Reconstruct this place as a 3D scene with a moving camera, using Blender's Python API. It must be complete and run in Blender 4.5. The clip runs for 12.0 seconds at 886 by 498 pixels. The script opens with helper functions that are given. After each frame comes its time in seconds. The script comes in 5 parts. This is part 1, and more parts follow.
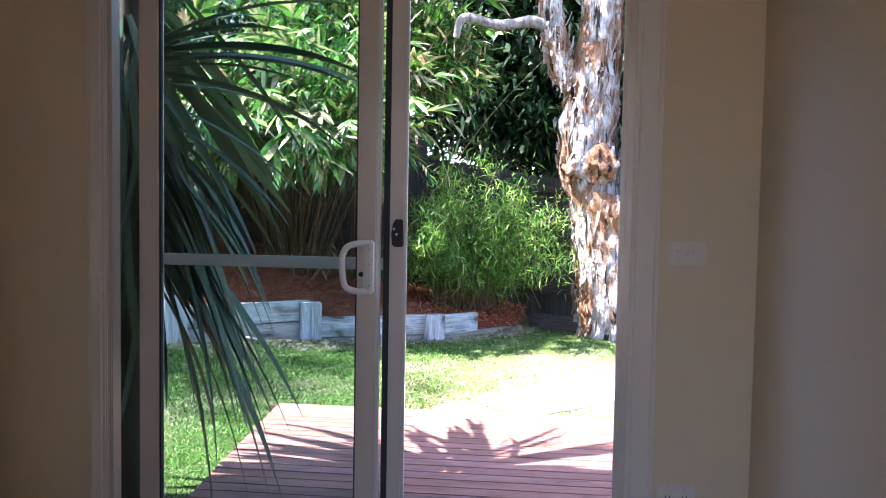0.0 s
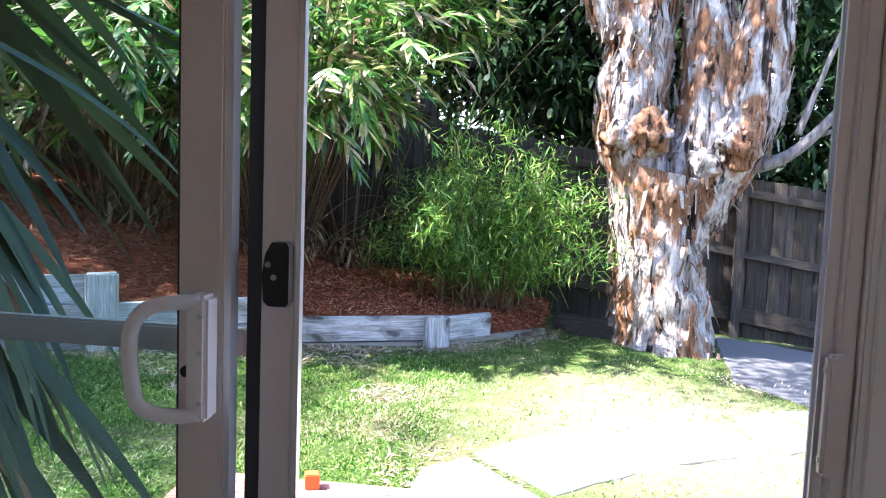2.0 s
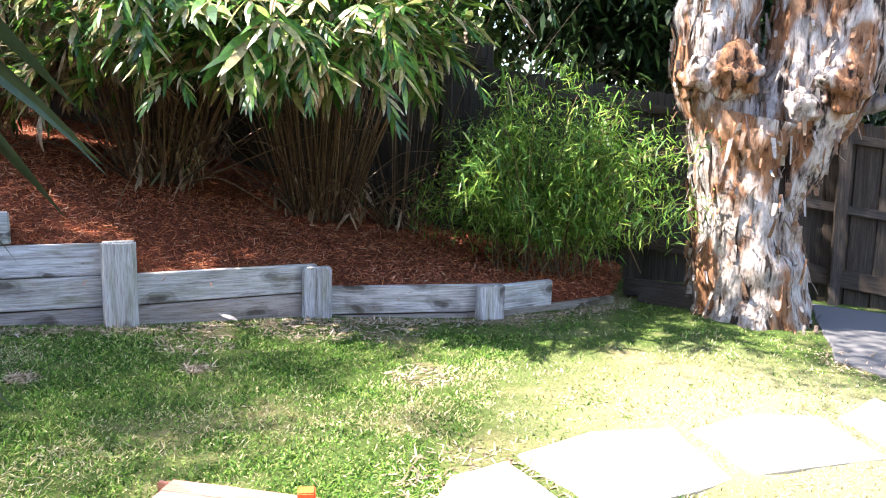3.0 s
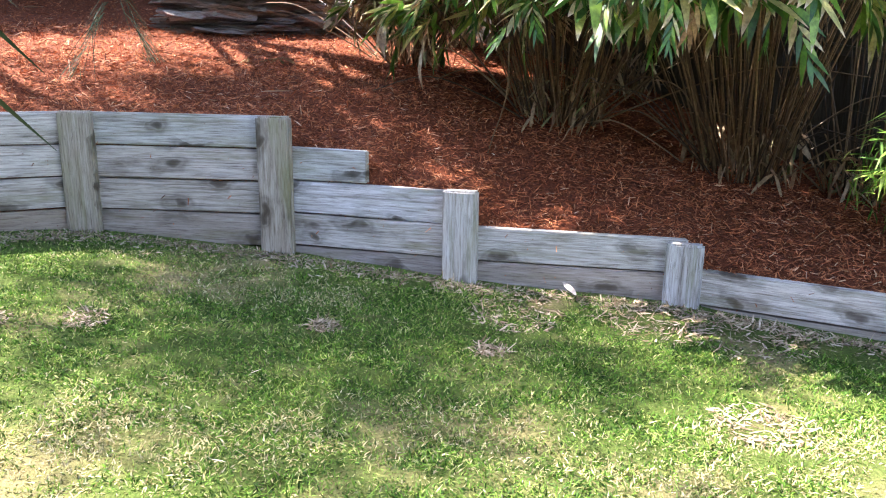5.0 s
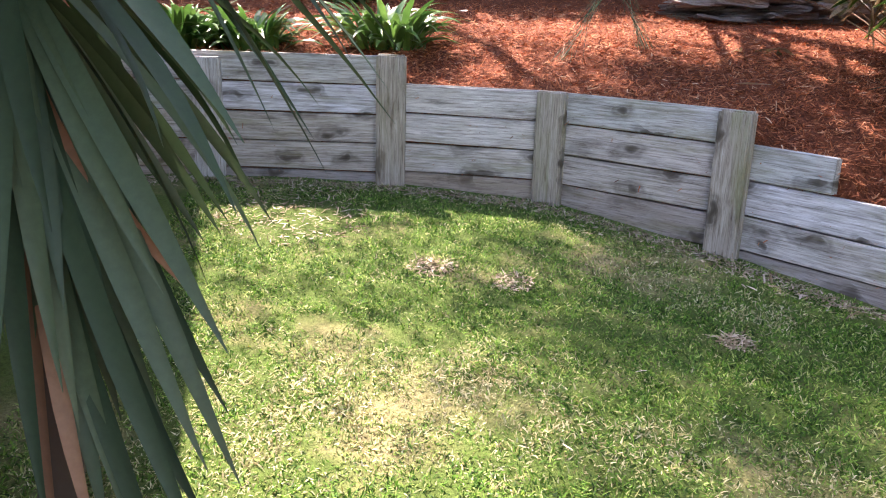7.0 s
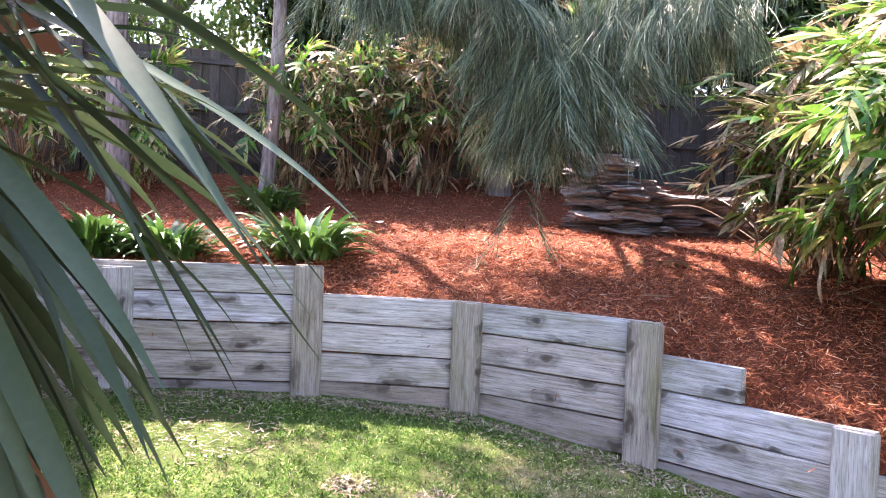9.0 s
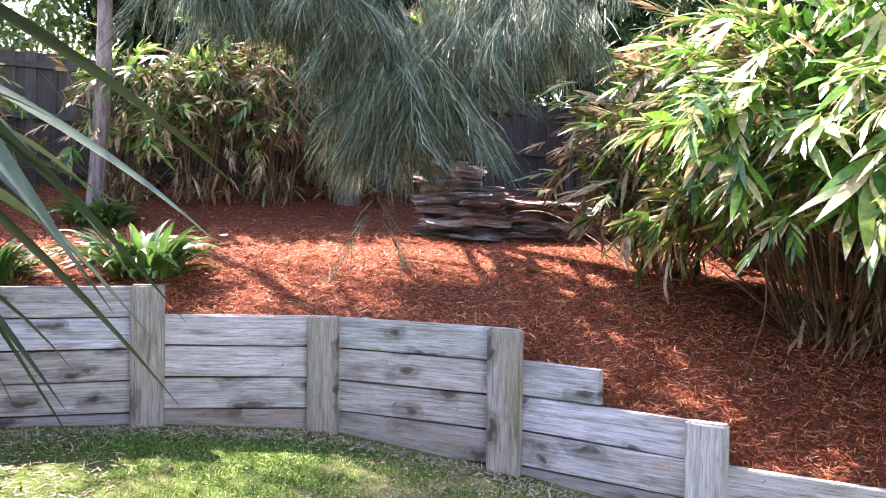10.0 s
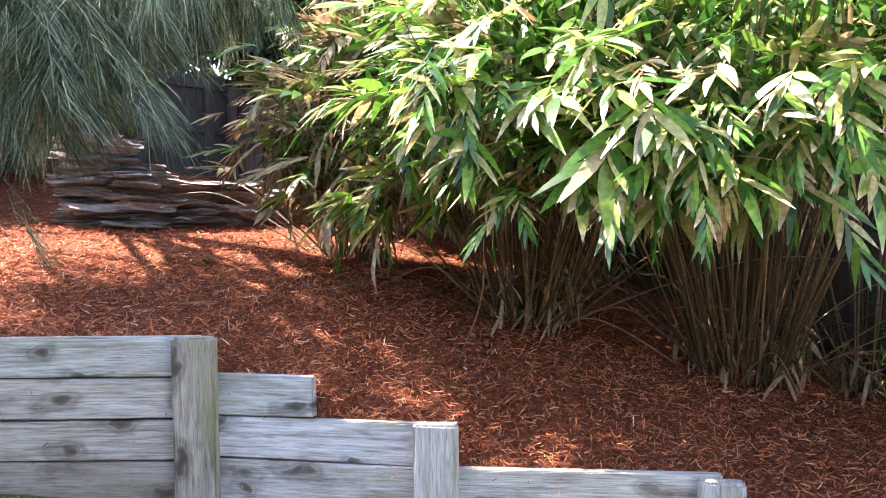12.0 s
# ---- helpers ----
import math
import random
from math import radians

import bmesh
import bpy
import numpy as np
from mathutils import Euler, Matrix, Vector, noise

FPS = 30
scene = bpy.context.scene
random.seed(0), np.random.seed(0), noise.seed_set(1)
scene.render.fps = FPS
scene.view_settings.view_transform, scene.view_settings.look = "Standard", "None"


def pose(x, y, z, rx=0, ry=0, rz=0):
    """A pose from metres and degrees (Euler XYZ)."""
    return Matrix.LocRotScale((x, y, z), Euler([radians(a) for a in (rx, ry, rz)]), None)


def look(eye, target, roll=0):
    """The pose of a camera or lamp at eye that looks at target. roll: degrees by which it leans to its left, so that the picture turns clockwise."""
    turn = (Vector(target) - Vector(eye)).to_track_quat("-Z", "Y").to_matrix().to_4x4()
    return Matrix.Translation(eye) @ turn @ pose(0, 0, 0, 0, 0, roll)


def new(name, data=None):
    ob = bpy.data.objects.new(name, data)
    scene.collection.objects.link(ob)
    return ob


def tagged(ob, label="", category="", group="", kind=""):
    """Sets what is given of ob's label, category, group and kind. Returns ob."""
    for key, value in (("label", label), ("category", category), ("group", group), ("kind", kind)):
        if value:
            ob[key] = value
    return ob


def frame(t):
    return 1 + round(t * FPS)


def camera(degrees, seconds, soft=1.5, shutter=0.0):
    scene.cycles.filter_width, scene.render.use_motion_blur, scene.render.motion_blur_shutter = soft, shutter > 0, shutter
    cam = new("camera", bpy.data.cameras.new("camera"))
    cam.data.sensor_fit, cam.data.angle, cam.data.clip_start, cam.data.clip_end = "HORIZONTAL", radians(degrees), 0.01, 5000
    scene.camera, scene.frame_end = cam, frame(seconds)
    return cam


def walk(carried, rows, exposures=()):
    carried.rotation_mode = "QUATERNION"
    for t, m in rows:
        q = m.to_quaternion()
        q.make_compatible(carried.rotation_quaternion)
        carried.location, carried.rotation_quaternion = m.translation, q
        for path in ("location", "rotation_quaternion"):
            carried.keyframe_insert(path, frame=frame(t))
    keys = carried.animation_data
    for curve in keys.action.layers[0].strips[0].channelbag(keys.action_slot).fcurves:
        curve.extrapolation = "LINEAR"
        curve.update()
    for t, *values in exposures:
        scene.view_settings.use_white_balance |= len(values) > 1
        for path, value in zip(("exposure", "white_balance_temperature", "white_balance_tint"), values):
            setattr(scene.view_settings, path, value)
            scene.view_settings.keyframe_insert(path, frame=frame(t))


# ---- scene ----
cam = camera(58.1, 12.0, 1.1)
PATH = [
    (0, (0.36, -2.556, 1.213), (0.154, -0.569, 1.107), 1.0),
    (0.5, (0.353, -2.152, 1.222), (0.086, -0.175, 1.078), 2.1),
    (1, (0.354, -1.778, 1.231), (0.09, 0.196, 1.039), 2.9),
    (1.5, (0.357, -1.387, 1.265), (0.019, 0.575, 1.072), 3.0),
    (2, (0.312, -1.011, 1.274), (0.057, 0.964, 1.087), 2.2),
    (2.5, (0.331, -0.663, 1.248), (0.078, 1.302, 0.972), 1.0),
    (2.7, (0.369, -0.529, 1.23), (0.059, 1.427, 0.947), 0.9),
    (3.5, (0.51, 0.03, 1.32), (-0.21, 1.83, 0.97), 0.1),
    (4.3, (0.813, 0.633, 1.403), (-0.392, 2.168, 0.965), -0.9),
    (4.5, (0.811, 0.732, 1.376), (-0.487, 2.184, 0.919), -0.8),
    (5, (0.722, 0.931, 1.345), (-0.753, 2.185, 0.843), 0.7),
    (5.5, (0.667, 1.133, 1.32), (-1.052, 1.995, 0.77), 1.5),
    (6, (0.68, 1.299, 1.31), (-1.177, 1.695, 0.683), 2.8),
    (6.5, (0.729, 1.303, 1.339), (-1.157, 1.485, 0.698), 2.3),
    (7, (0.759, 1.305, 1.35), (-1.157, 1.447, 0.795), 1.7),
    (7.5, (0.765, 1.32, 1.391), (-1.196, 1.462, 1.026), 1.6),
    (7.7, (0.779, 1.327, 1.411), (-1.196, 1.474, 1.131), 1.4),
    (9.3, (0.698, 1.264, 1.43), (-1.261, 1.667, 1.412), 2.0),
    (9.5, (0.665, 1.261, 1.433), (-1.276, 1.742, 1.414), 1.5),
    (10, (0.573, 1.25, 1.434), (-1.292, 1.971, 1.402), 0.7),
    (10.5, (0.426, 1.247, 1.436), (-1.353, 2.158, 1.378), 1.1),
    (11, (0.241, 1.289, 1.438), (-1.458, 2.343, 1.376), 1.2),
    (11.5, (0.055, 1.325, 1.453), (-1.508, 2.571, 1.379), 0.4),
    (12, (-0.103, 1.369, 1.464), (-1.493, 2.805, 1.381), -0.7),
]
walk(cam, [(t, look(eye, aim, lean)) for t, eye, aim, lean in PATH],
     [(0, 2.98, 5550, 20), (2.0, 2.82, 5600, 19), (2.7, 2.55, 6100, 18), (4.3, 2.68, 6550, 19), (5.1, 2.78, 6600, 19), (6.0, 2.62, 6900, 24), (7.0, 2.62, 6900, 25), (7.7, 2.74, 6850, 25), (9.3, 3.05, 6600, 32), (11, 3.05, 6750, 25), (12, 3.05, 6800, 22)])

# ---- light ----
SUN_WAY = Vector((1.35, 0.60, -1.97)).normalized()
world = bpy.data.worlds.new("sky")
scene.world = world
world.use_nodes = True
wn = world.node_tree.nodes
sky = wn.new("ShaderNodeTexSky")
sky.sky_type, sky.sun_disc = "NISHITA", False
sky.sun_elevation = math.asin(-SUN_WAY.z)
sky.sun_rotation = math.atan2(-SUN_WAY.x, -SUN_WAY.y)
world.node_tree.links.new(sky.outputs[0], wn["Background"].inputs[0])
wn["Background"].inputs[1].default_value = 0.15
sun = new("sun", bpy.data.lights.new("sun", "SUN"))
sun.data.energy, sun.data.angle, sun.data.color = 4.8, radians(0.6), (1.0, 0.94, 0.84)
sun.matrix_basis = look((0, 0, 20), Vector((0, 0, 20)) + SUN_WAY)


# ---- materials ----
def material(name, rough=0.6, metal=0.0, spec=0.4):
    m = bpy.data.materials.new(name)
    m.use_nodes = True
    b = m.node_tree.nodes["Principled BSDF"]
    b.inputs["Roughness"].default_value = rough
    b.inputs["Metallic"].default_value = metal
    b.inputs["Specular IOR Level"].default_value = spec
    return m, m.node_tree.nodes, m.node_tree.links, b


def ramp(ns, ls, src, stops):
    r = ns.new("ShaderNodeValToRGB")
    while len(r.color_ramp.elements) < len(stops):
        r.color_ramp.elements.new(0.5)
    for e, (p, c) in zip(r.color_ramp.elements, stops):
        e.position, e.color = p, (*c, 1)
    ls.new(src, r.inputs[0])
    return r.outputs[0]


def noise_tex(ns, ls, vec, scale, detail=4.0, rough=0.6):
    n = ns.new("ShaderNodeTexNoise")
    n.inputs["Scale"].default_value, n.inputs["Detail"].default_value, n.inputs["Roughness"].default_value = scale, detail, rough
    if vec is not None:
        ls.new(vec, n.inputs["Vector"])
    return n.outputs[0]


def mapped(ns, ls, vec, scale):
    m = ns.new("ShaderNodeMapping")
    m.inputs["Scale"].default_value = scale
    ls.new(vec, m.inputs[0])
    return m.outputs[0]


def mix(ns, ls, fac, a, b, kind="MIX"):
    m = ns.new("ShaderNodeMix")
    m.data_type, m.blend_type = "RGBA", kind
    for sock, v in ((m.inputs[0], fac), (m.inputs[6], a), (m.inputs[7], b)):
        if isinstance(v, bpy.types.NodeSocket):
            ls.new(v, sock)
        elif isinstance(v, (int, float)):
            sock.default_value = v
        else:
            sock.default_value = (*v, 1)
    return m.outputs[2]


def bump(ns, ls, b, height, strength, dist=0.01):
    n = ns.new("ShaderNodeBump")
    n.inputs["Strength"].default_value, n.inputs["Distance"].default_value = strength, dist
    ls.new(height, n.inputs["Height"])
    ls.new(n.outputs[0], b.inputs["Normal"])


def coords(ns, kind="Object"):
    return ns.new("ShaderNodeTexCoord").outputs[kind]


def shifted(ns, ls, vec):
    """The coordinates moved by a random amount for each object."""
    info = ns.new("ShaderNodeObjectInfo")
    mul = ns.new("ShaderNodeMath")
    mul.operation = "MULTIPLY"
    mul.inputs[1].default_value = 37.0
    ls.new(info.outputs["Random"], mul.inputs[0])
    add = ns.new("ShaderNodeVectorMath")
    ls.new(vec, add.inputs[0])
    ls.new(mul.outputs[0], add.inputs[1])
    return add.outputs[0], info.outputs["Random"]


def painted(name, colour, rough=0.6, grain=60, amount=0.06, relief=0.1, metal=0.0, spec=0.4):
    m, ns, ls, b = material(name, rough, metal, spec)
    c = coords(ns)
    fine, wide = noise_tex(ns, ls, c, grain), noise_tex(ns, ls, c, 2.5, 3)
    dark = tuple(v * (1 - 2.5 * amount) for v in colour)
    a = mix(ns, ls, wide, dark, colour)
    ls.new(mix(ns, ls, fine, a, colour), b.inputs["Base Color"])
    bump(ns, ls, b, fine, relief, 0.002)
    return m


def timber(name, stops, knots=(0.06, 0.045, 0.03), rough=0.8, relief=0.5, moss=None, faced=False):
    """Weathered wood with the grain along the local x axis."""
    m, ns, ls, b = material(name, rough, 0.0, 0.25)
    vec, rnd = shifted(ns, ls, coords(ns))
    grain = noise_tex(ns, ls, mapped(ns, ls, vec, (0.9, 22, 22)), 4.0, 7, 0.7)
    wide = noise_tex(ns, ls, mapped(ns, ls, vec, (1.4, 9, 9)), 1.7, 7, 0.68)
    col = ramp(ns, ls, grain, stops)
    hair = noise_tex(ns, ls, mapped(ns, ls, vec, (2.2, 60, 60)), 4.5, 3, 0.6)
    col = mix(ns, ls, 1.0, col, ramp(ns, ls, hair, [(0.34, (0.56, 0.53, 0.51)), (0.46, (1.0, 1.0, 1.0))]), "MULTIPLY")
    stain = ramp(ns, ls, wide, [(0.30, (0.45, 0.42, 0.40)), (0.42, (0.92, 0.90, 0.88)), (0.58, (1.06, 1.06, 1.07)), (0.68, (1.2, 1.2, 1.22))])
    col = mix(ns, ls, 1.0, col, stain, "MULTIPLY")
    v = ns.new("ShaderNodeTexVoronoi")
    v.inputs["Scale"].default_value = 1.0
    v.inputs["Randomness"].default_value = 0.95
    swirl = ns.new("ShaderNodeVectorMath")
    swirl.operation = "MULTIPLY_ADD"
    swirl.inputs[1].default_value = (0.9, 0.9, 0.9)
    nz = ns.new("ShaderNodeTexNoise")
    nz.inputs["Scale"].default_value = 6.0
    ls.new(vec, nz.inputs["Vector"])
    ls.new(nz.outputs["Color"], swirl.inputs[0])
    knot_at = mapped(ns, ls, vec, (2.6, 6.5, 6.5))
    if faced:
        v.voronoi_dimensions = "2D"
        sep, com = ns.new("ShaderNodeSeparateXYZ"), ns.new("ShaderNodeCombineXYZ")
        ls.new(knot_at, sep.inputs[0])
        ls.new(sep.outputs[0], com.inputs[0])
        ls.new(sep.outputs[2], com.inputs[1])
        knot_at = com.outputs[0]
    ls.new(knot_at, swirl.inputs[2])
    ls.new(swirl.outputs[0], v.inputs["Vector"])
    knot = ramp(ns, ls, v.outputs["Distance"], [(0.04, (0.9, 0.9, 0.9)), (0.13, (0.75, 0.75, 0.75)), (0.19, (0.35, 0.35, 0.35)), (0.26, (0.45, 0.45, 0.45)), (0.40, (0, 0, 0))])
    kn = ns.new("ShaderNodeMath")
    kn.operation = "MULTIPLY"
    ls.new(ramp(ns, ls, v.outputs["Color"], [(0.46, (0, 0, 0)), (0.56, (1.0, 1.0, 1.0))]), kn.inputs[1])
    ls.new(knot, kn.inputs[0])
    col = mix(ns, ls, kn.outputs[0], col, knots)
    each = ramp(ns, ls, rnd, [(0.0, (0.66, 0.61, 0.55)), (0.25, (1.0, 0.97, 0.93)), (0.5, (0.70, 0.73, 0.70)), (0.75, (1.05, 1.06, 1.10)), (1.0, (0.84, 0.88, 0.97))])
    col = mix(ns, ls, 1.0, col, each, "MULTIPLY")
    if moss:
        mo = ramp(ns, ls, noise_tex(ns, ls, mapped(ns, ls, vec, (1, 8, 8)), 1.5, 4), [(0.52, (0, 0, 0)), (0.70, (1, 1, 1))])
        half = ns.new("ShaderNodeMath")
        half.operation = "MULTIPLY"
        half.inputs[1].default_value = 0.5
        ls.new(mo, half.inputs[0])
        col = mix(ns, ls, half.outputs[0], col, moss)
    ls.new(col, b.inputs["Base Color"])
    bump(ns, ls, b, grain, relief, 0.004)
    return m


def leafy(name, stops, rough=0.45, trans=0.3, spec=0.4, scale=0.0, wide_to=None, island=True, tips=None):
    """A leaf: each one takes its own colour, and lets some light through."""
    m, ns, ls, b = material(name, rough, 0.0, spec)
    if island:
        rnd = ns.new("ShaderNodeNewGeometry").outputs["Random Per Island"]
    else:
        rnd = ns.new("ShaderNodeObjectInfo").outputs["Random"]
    col = ramp(ns, ls, rnd, stops)
    c = coords(ns)
    if wide_to:
        w = ramp(ns, ls, noise_tex(ns, ls, c, scale, 5), [(0.54, (0, 0, 0)), (0.74, (0.3, 0.3, 0.3))])
        col = mix(ns, ls, w, col, wide_to)
    if tips:
        at = ns.new("ShaderNodeAttribute")
        at.attribute_name = "along"
        add = ns.new("ShaderNodeMath")
        add.operation = "ADD"
        ls.new(at.outputs["Fac"], add.inputs[0])
        half = ns.new("ShaderNodeMath")
        half.operation = "MULTIPLY_ADD"
        half.inputs[1].default_value, half.inputs[2].default_value = 0.6, -0.45
        ls.new(rnd, half.inputs[0])
        ls.new(half.outputs[0], add.inputs[1])
        col = mix(ns, ls, ramp(ns, ls, add.outputs[0], [(0.88, (0, 0, 0)), (1.06, (1, 1, 1))]), col, tips)
    fine = noise_tex(ns, ls, c, 45, 3)
    col = mix(ns, ls, 1.0, col, ramp(ns, ls, fine, [(0.32, (0.58, 0.58, 0.58)), (0.66, (1.2, 1.2, 1.2))] if island else [(0.3, (0.86, 0.86, 0.86)), (0.7, (1.06, 1.06, 1.06))]), "MULTIPLY")
    ls.new(col, b.inputs["Base Color"])
    t = ns.new("ShaderNodeBsdfTranslucent")
    ls.new(col, t.inputs["Color"])
    sh = ns.new("ShaderNodeMixShader")
    sh.inputs[0].default_value = trans
    ls.new(b.outputs[0], sh.inputs[1])
    ls.new(t.outputs[0], sh.inputs[2])
    ls.new(sh.outputs[0], ns["Material Output"].inputs[0])
    return m


GREY_WOOD = timber("weathered sleeper timber", [(0.27, (0.17, 0.155, 0.145)), (0.43, (0.44, 0.42, 0.40)), (0.62, (0.73, 0.715, 0.705))], moss=(0.20, 0.19, 0.08), faced=True)
POST_WOOD = timber("greenish weathered post timber", [(0.27, (0.18, 0.155, 0.125)), (0.45, (0.44, 0.41, 0.36)), (0.66, (0.66, 0.645, 0.60))], moss=(0.19, 0.20, 0.08), faced=True)
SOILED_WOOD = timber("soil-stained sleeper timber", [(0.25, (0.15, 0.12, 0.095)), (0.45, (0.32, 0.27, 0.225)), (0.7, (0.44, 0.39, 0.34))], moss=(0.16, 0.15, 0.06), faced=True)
# both fence timbers carry the shade of trees and bamboo in their dark colour
FENCE_WOOD = timber("grey fence timber toned down for shade", [(0.25, (0.022, 0.017, 0.013)), (0.5, (0.062, 0.050, 0.039)), (0.75, (0.115, 0.095, 0.075))])
DARK_FENCE = timber("dark fence timber with painted shade", [(0.25, (0.03, 0.027, 0.024)), (0.5, (0.07, 0.06, 0.05)), (0.75, (0.11, 0.095, 0.08))])
DECK_WOOD = timber("oiled red deck timber", [(0.25, (0.26, 0.115, 0.085)), (0.5, (0.40, 0.185, 0.14)), (0.75, (0.50, 0.26, 0.20))], knots=(0.2, 0.08, 0.05), rough=0.55, relief=0.25)
WALL_PAINT = painted("warm white wall paint", (0.70, 0.575, 0.41), 0.75, 90, 0.02, 0.06)
TRIM_PAINT = painted("gloss white trim paint", (0.70, 0.63, 0.57), 0.4, 60, 0.02, 0.03)
ALUMINIUM = painted("pale grey powder-coated aluminium", (0.62, 0.54, 0.49), 0.38, 200, 0.03, 0.02, 0.2)
ALU_EDGE = painted("bright aluminium edge", (0.72, 0.72, 0.73), 0.3, 200, 0.02, 0.02, 0.6)
RUBBER = painted("black rubber seal", (0.018, 0.018, 0.02), 0.6, 80, 0.05)
BLACK = painted("black plastic latch", (0.012, 0.012, 0.013), 0.35, 80, 0.05)
WHITE_PLASTIC = painted("white plastic", (0.70, 0.63, 0.57), 0.35, 80, 0.01, 0.02)
HANDLE = painted("cream enamelled handle", (0.72, 0.68, 0.64), 0.35, 80, 0.02, 0.02)
STEEL = painted("dull steel", (0.55, 0.54, 0.52), 0.3, 120, 0.03, 0.02, 0.9)
CONCRETE = painted("pale concrete paver", (0.52, 0.49, 0.45), 0.85, 40, 0.09, 0.5)
# concrete made much darker than the pavers to imitate the tree's shade
SHADED_SLAB = painted("grey concrete slab darkened for tree shade", (0.13, 0.127, 0.122), 0.85, 30, 0.12, 0.5)
CARPET = painted("beige carpet", (0.36, 0.31, 0.26), 0.95, 200, 0.1, 0.6)
CEILING = painted("flat white ceiling", (0.78, 0.77, 0.75), 0.9, 90, 0.01, 0.03)
RENDER = painted("pale render", (0.55, 0.52, 0.47), 0.85, 40, 0.05, 0.4)
ROOF = painted("dark roof tile", (0.10, 0.08, 0.075), 0.7, 30, 0.1, 0.3)
ORANGE = painted("bright orange painted block", (0.80, 0.13, 0.03), 0.5, 60, 0.05, 0.1)
STONE, ns, ls, b = material("grey-brown split stone", 0.85, 0, 0.25)
c, rnd = shifted(ns, ls, coords(ns))
f = noise_tex(ns, ls, c, 7, 6, 0.7)
col = ramp(ns, ls, f, [(0.3, (0.12, 0.105, 0.095)), (0.5, (0.34, 0.31, 0.285)), (0.72, (0.52, 0.485, 0.455))])
ls.new(mix(ns, ls, 1.0, col, ramp(ns, ls, rnd, [(0.0, (0.55, 0.52, 0.5)), (0.6, (1.0, 0.98, 0.96)), (1.0, (1.3, 1.28, 1.26))]), "MULTIPLY"), b.inputs["Base Color"])
bump(ns, ls, b, f, 0.9, 0.03)

gm, ns, ls, gb = material("clear glass", 0.0)
ns.remove(gb)
gl = ns.new("ShaderNodeBsdfGlossy")
gl.inputs["Roughness"].default_value = 0.02
tr = ns.new("ShaderNodeBsdfTransparent")
tr.inputs["Color"].default_value = (0.80, 0.88, 0.88, 1)
fr = ns.new("ShaderNodeFresnel")
fr.inputs["IOR"].default_value = 1.35
ms = ns.new("ShaderNodeMixShader")
ls.new(fr.outputs[0], ms.inputs[0])
ls.new(tr.outputs[0], ms.inputs[1])
ls.new(gl.outputs[0], ms.inputs[2])
ls.new(ms.outputs[0], ns["Material Output"].inputs[0])
GLASS = gm

# soil under the mulch and the lawn
SOIL, ns, ls, b = material("red-brown bark mulch bed", 0.95, 0, 0.2)
c = coords(ns)
f = noise_tex(ns, ls, c, 45, 6, 0.7)
ls.new(ramp(ns, ls, f, [(0.3, (0.05, 0.014, 0.008)), (0.55, (0.20, 0.058, 0.026)), (0.75, (0.36, 0.12, 0.05))]), b.inputs["Base Color"])
bump(ns, ls, b, f, 0.9, 0.03)
TURF, ns, ls, b = material("lawn turf", 0.95, 0, 0.1)
c = coords(ns)
f = noise_tex(ns, ls, c, 70, 5, 0.7)
w = noise_tex(ns, ls, c, 1.3, 5, 0.6)
col = mix(ns, ls, ramp(ns, ls, w, [(0.50, (0, 0, 0)), (0.68, (1, 1, 1))]), (0.085, 0.125, 0.03), (0.30, 0.25, 0.13))
# a pale, dry area where the stones cross, lightened to imitate strong sun
far = ns.new("ShaderNodeVectorMath")
far.operation = "DISTANCE"
far.inputs[1].default_value = (1.2, 3.45, -0.1)
ls.new(c, far.inputs[0])
edge = ns.new("ShaderNodeMath")
edge.operation = "ADD"
ls.new(far.outputs["Value"], edge.inputs[0])
ls.new(w, edge.inputs[1])
worn = ns.new("ShaderNodeMapRange")
worn.inputs["From Min"].default_value, worn.inputs["From Max"].default_value = 1.95, 1.1
ls.new(edge.outputs[0], worn.inputs["Value"])
col = mix(ns, ls, worn.outputs[0], col, (0.30, 0.28, 0.15))
ls.new(mix(ns, ls, 1.0, col, ramp(ns, ls, f, [(0.3, (0.5, 0.5, 0.5)), (0.7, (1.25, 1.25, 1.2))]), "MULTIPLY"), b.inputs["Base Color"])
bump(ns, ls, b, f, 0.8, 0.02)
EARTH = painted("bare earth", (0.22, 0.17, 0.11), 0.95, 30, 0.15, 0.6)

# flaking paperbark: cream sheets, orange under-bark, dark splits
BARK, ns, ls, b = material("flaking cream and orange paperbark", 0.85, 0, 0.2)
c = coords(ns)
patch = noise_tex(ns, ls, mapped(ns, ls, c, (3.0, 3.0, 1.7)), 1.3, 3, 0.5)
sheet = noise_tex(ns, ls, mapped(ns, ls, c, (9, 9, 3.0)), 1.3, 6, 0.68)
streak = noise_tex(ns, ls, mapped(ns, ls, c, (26, 26, 3.5)), 1.4, 5, 0.65)
split = noise_tex(ns, ls, mapped(ns, ls, c, (8, 8, 1.0)), 1.2, 4, 0.6)
pale = ramp(ns, ls, sheet, [(0.30, (0.12, 0.095, 0.08)), (0.42, (0.31, 0.26, 0.22)), (0.52, (0.50, 0.46, 0.42)), (0.62, (0.27, 0.25, 0.235)), (0.75, (0.50, 0.475, 0.45))])
rust = ramp(ns, ls, sheet, [(0.30, (0.05, 0.025, 0.015)), (0.45, (0.24, 0.115, 0.055)), (0.56, (0.29, 0.165, 0.095)), (0.72, (0.16, 0.10, 0.07))])
col = mix(ns, ls, ramp(ns, ls, patch, [(0.48, (0, 0, 0)), (0.56, (1, 1, 1))]), pale, rust)
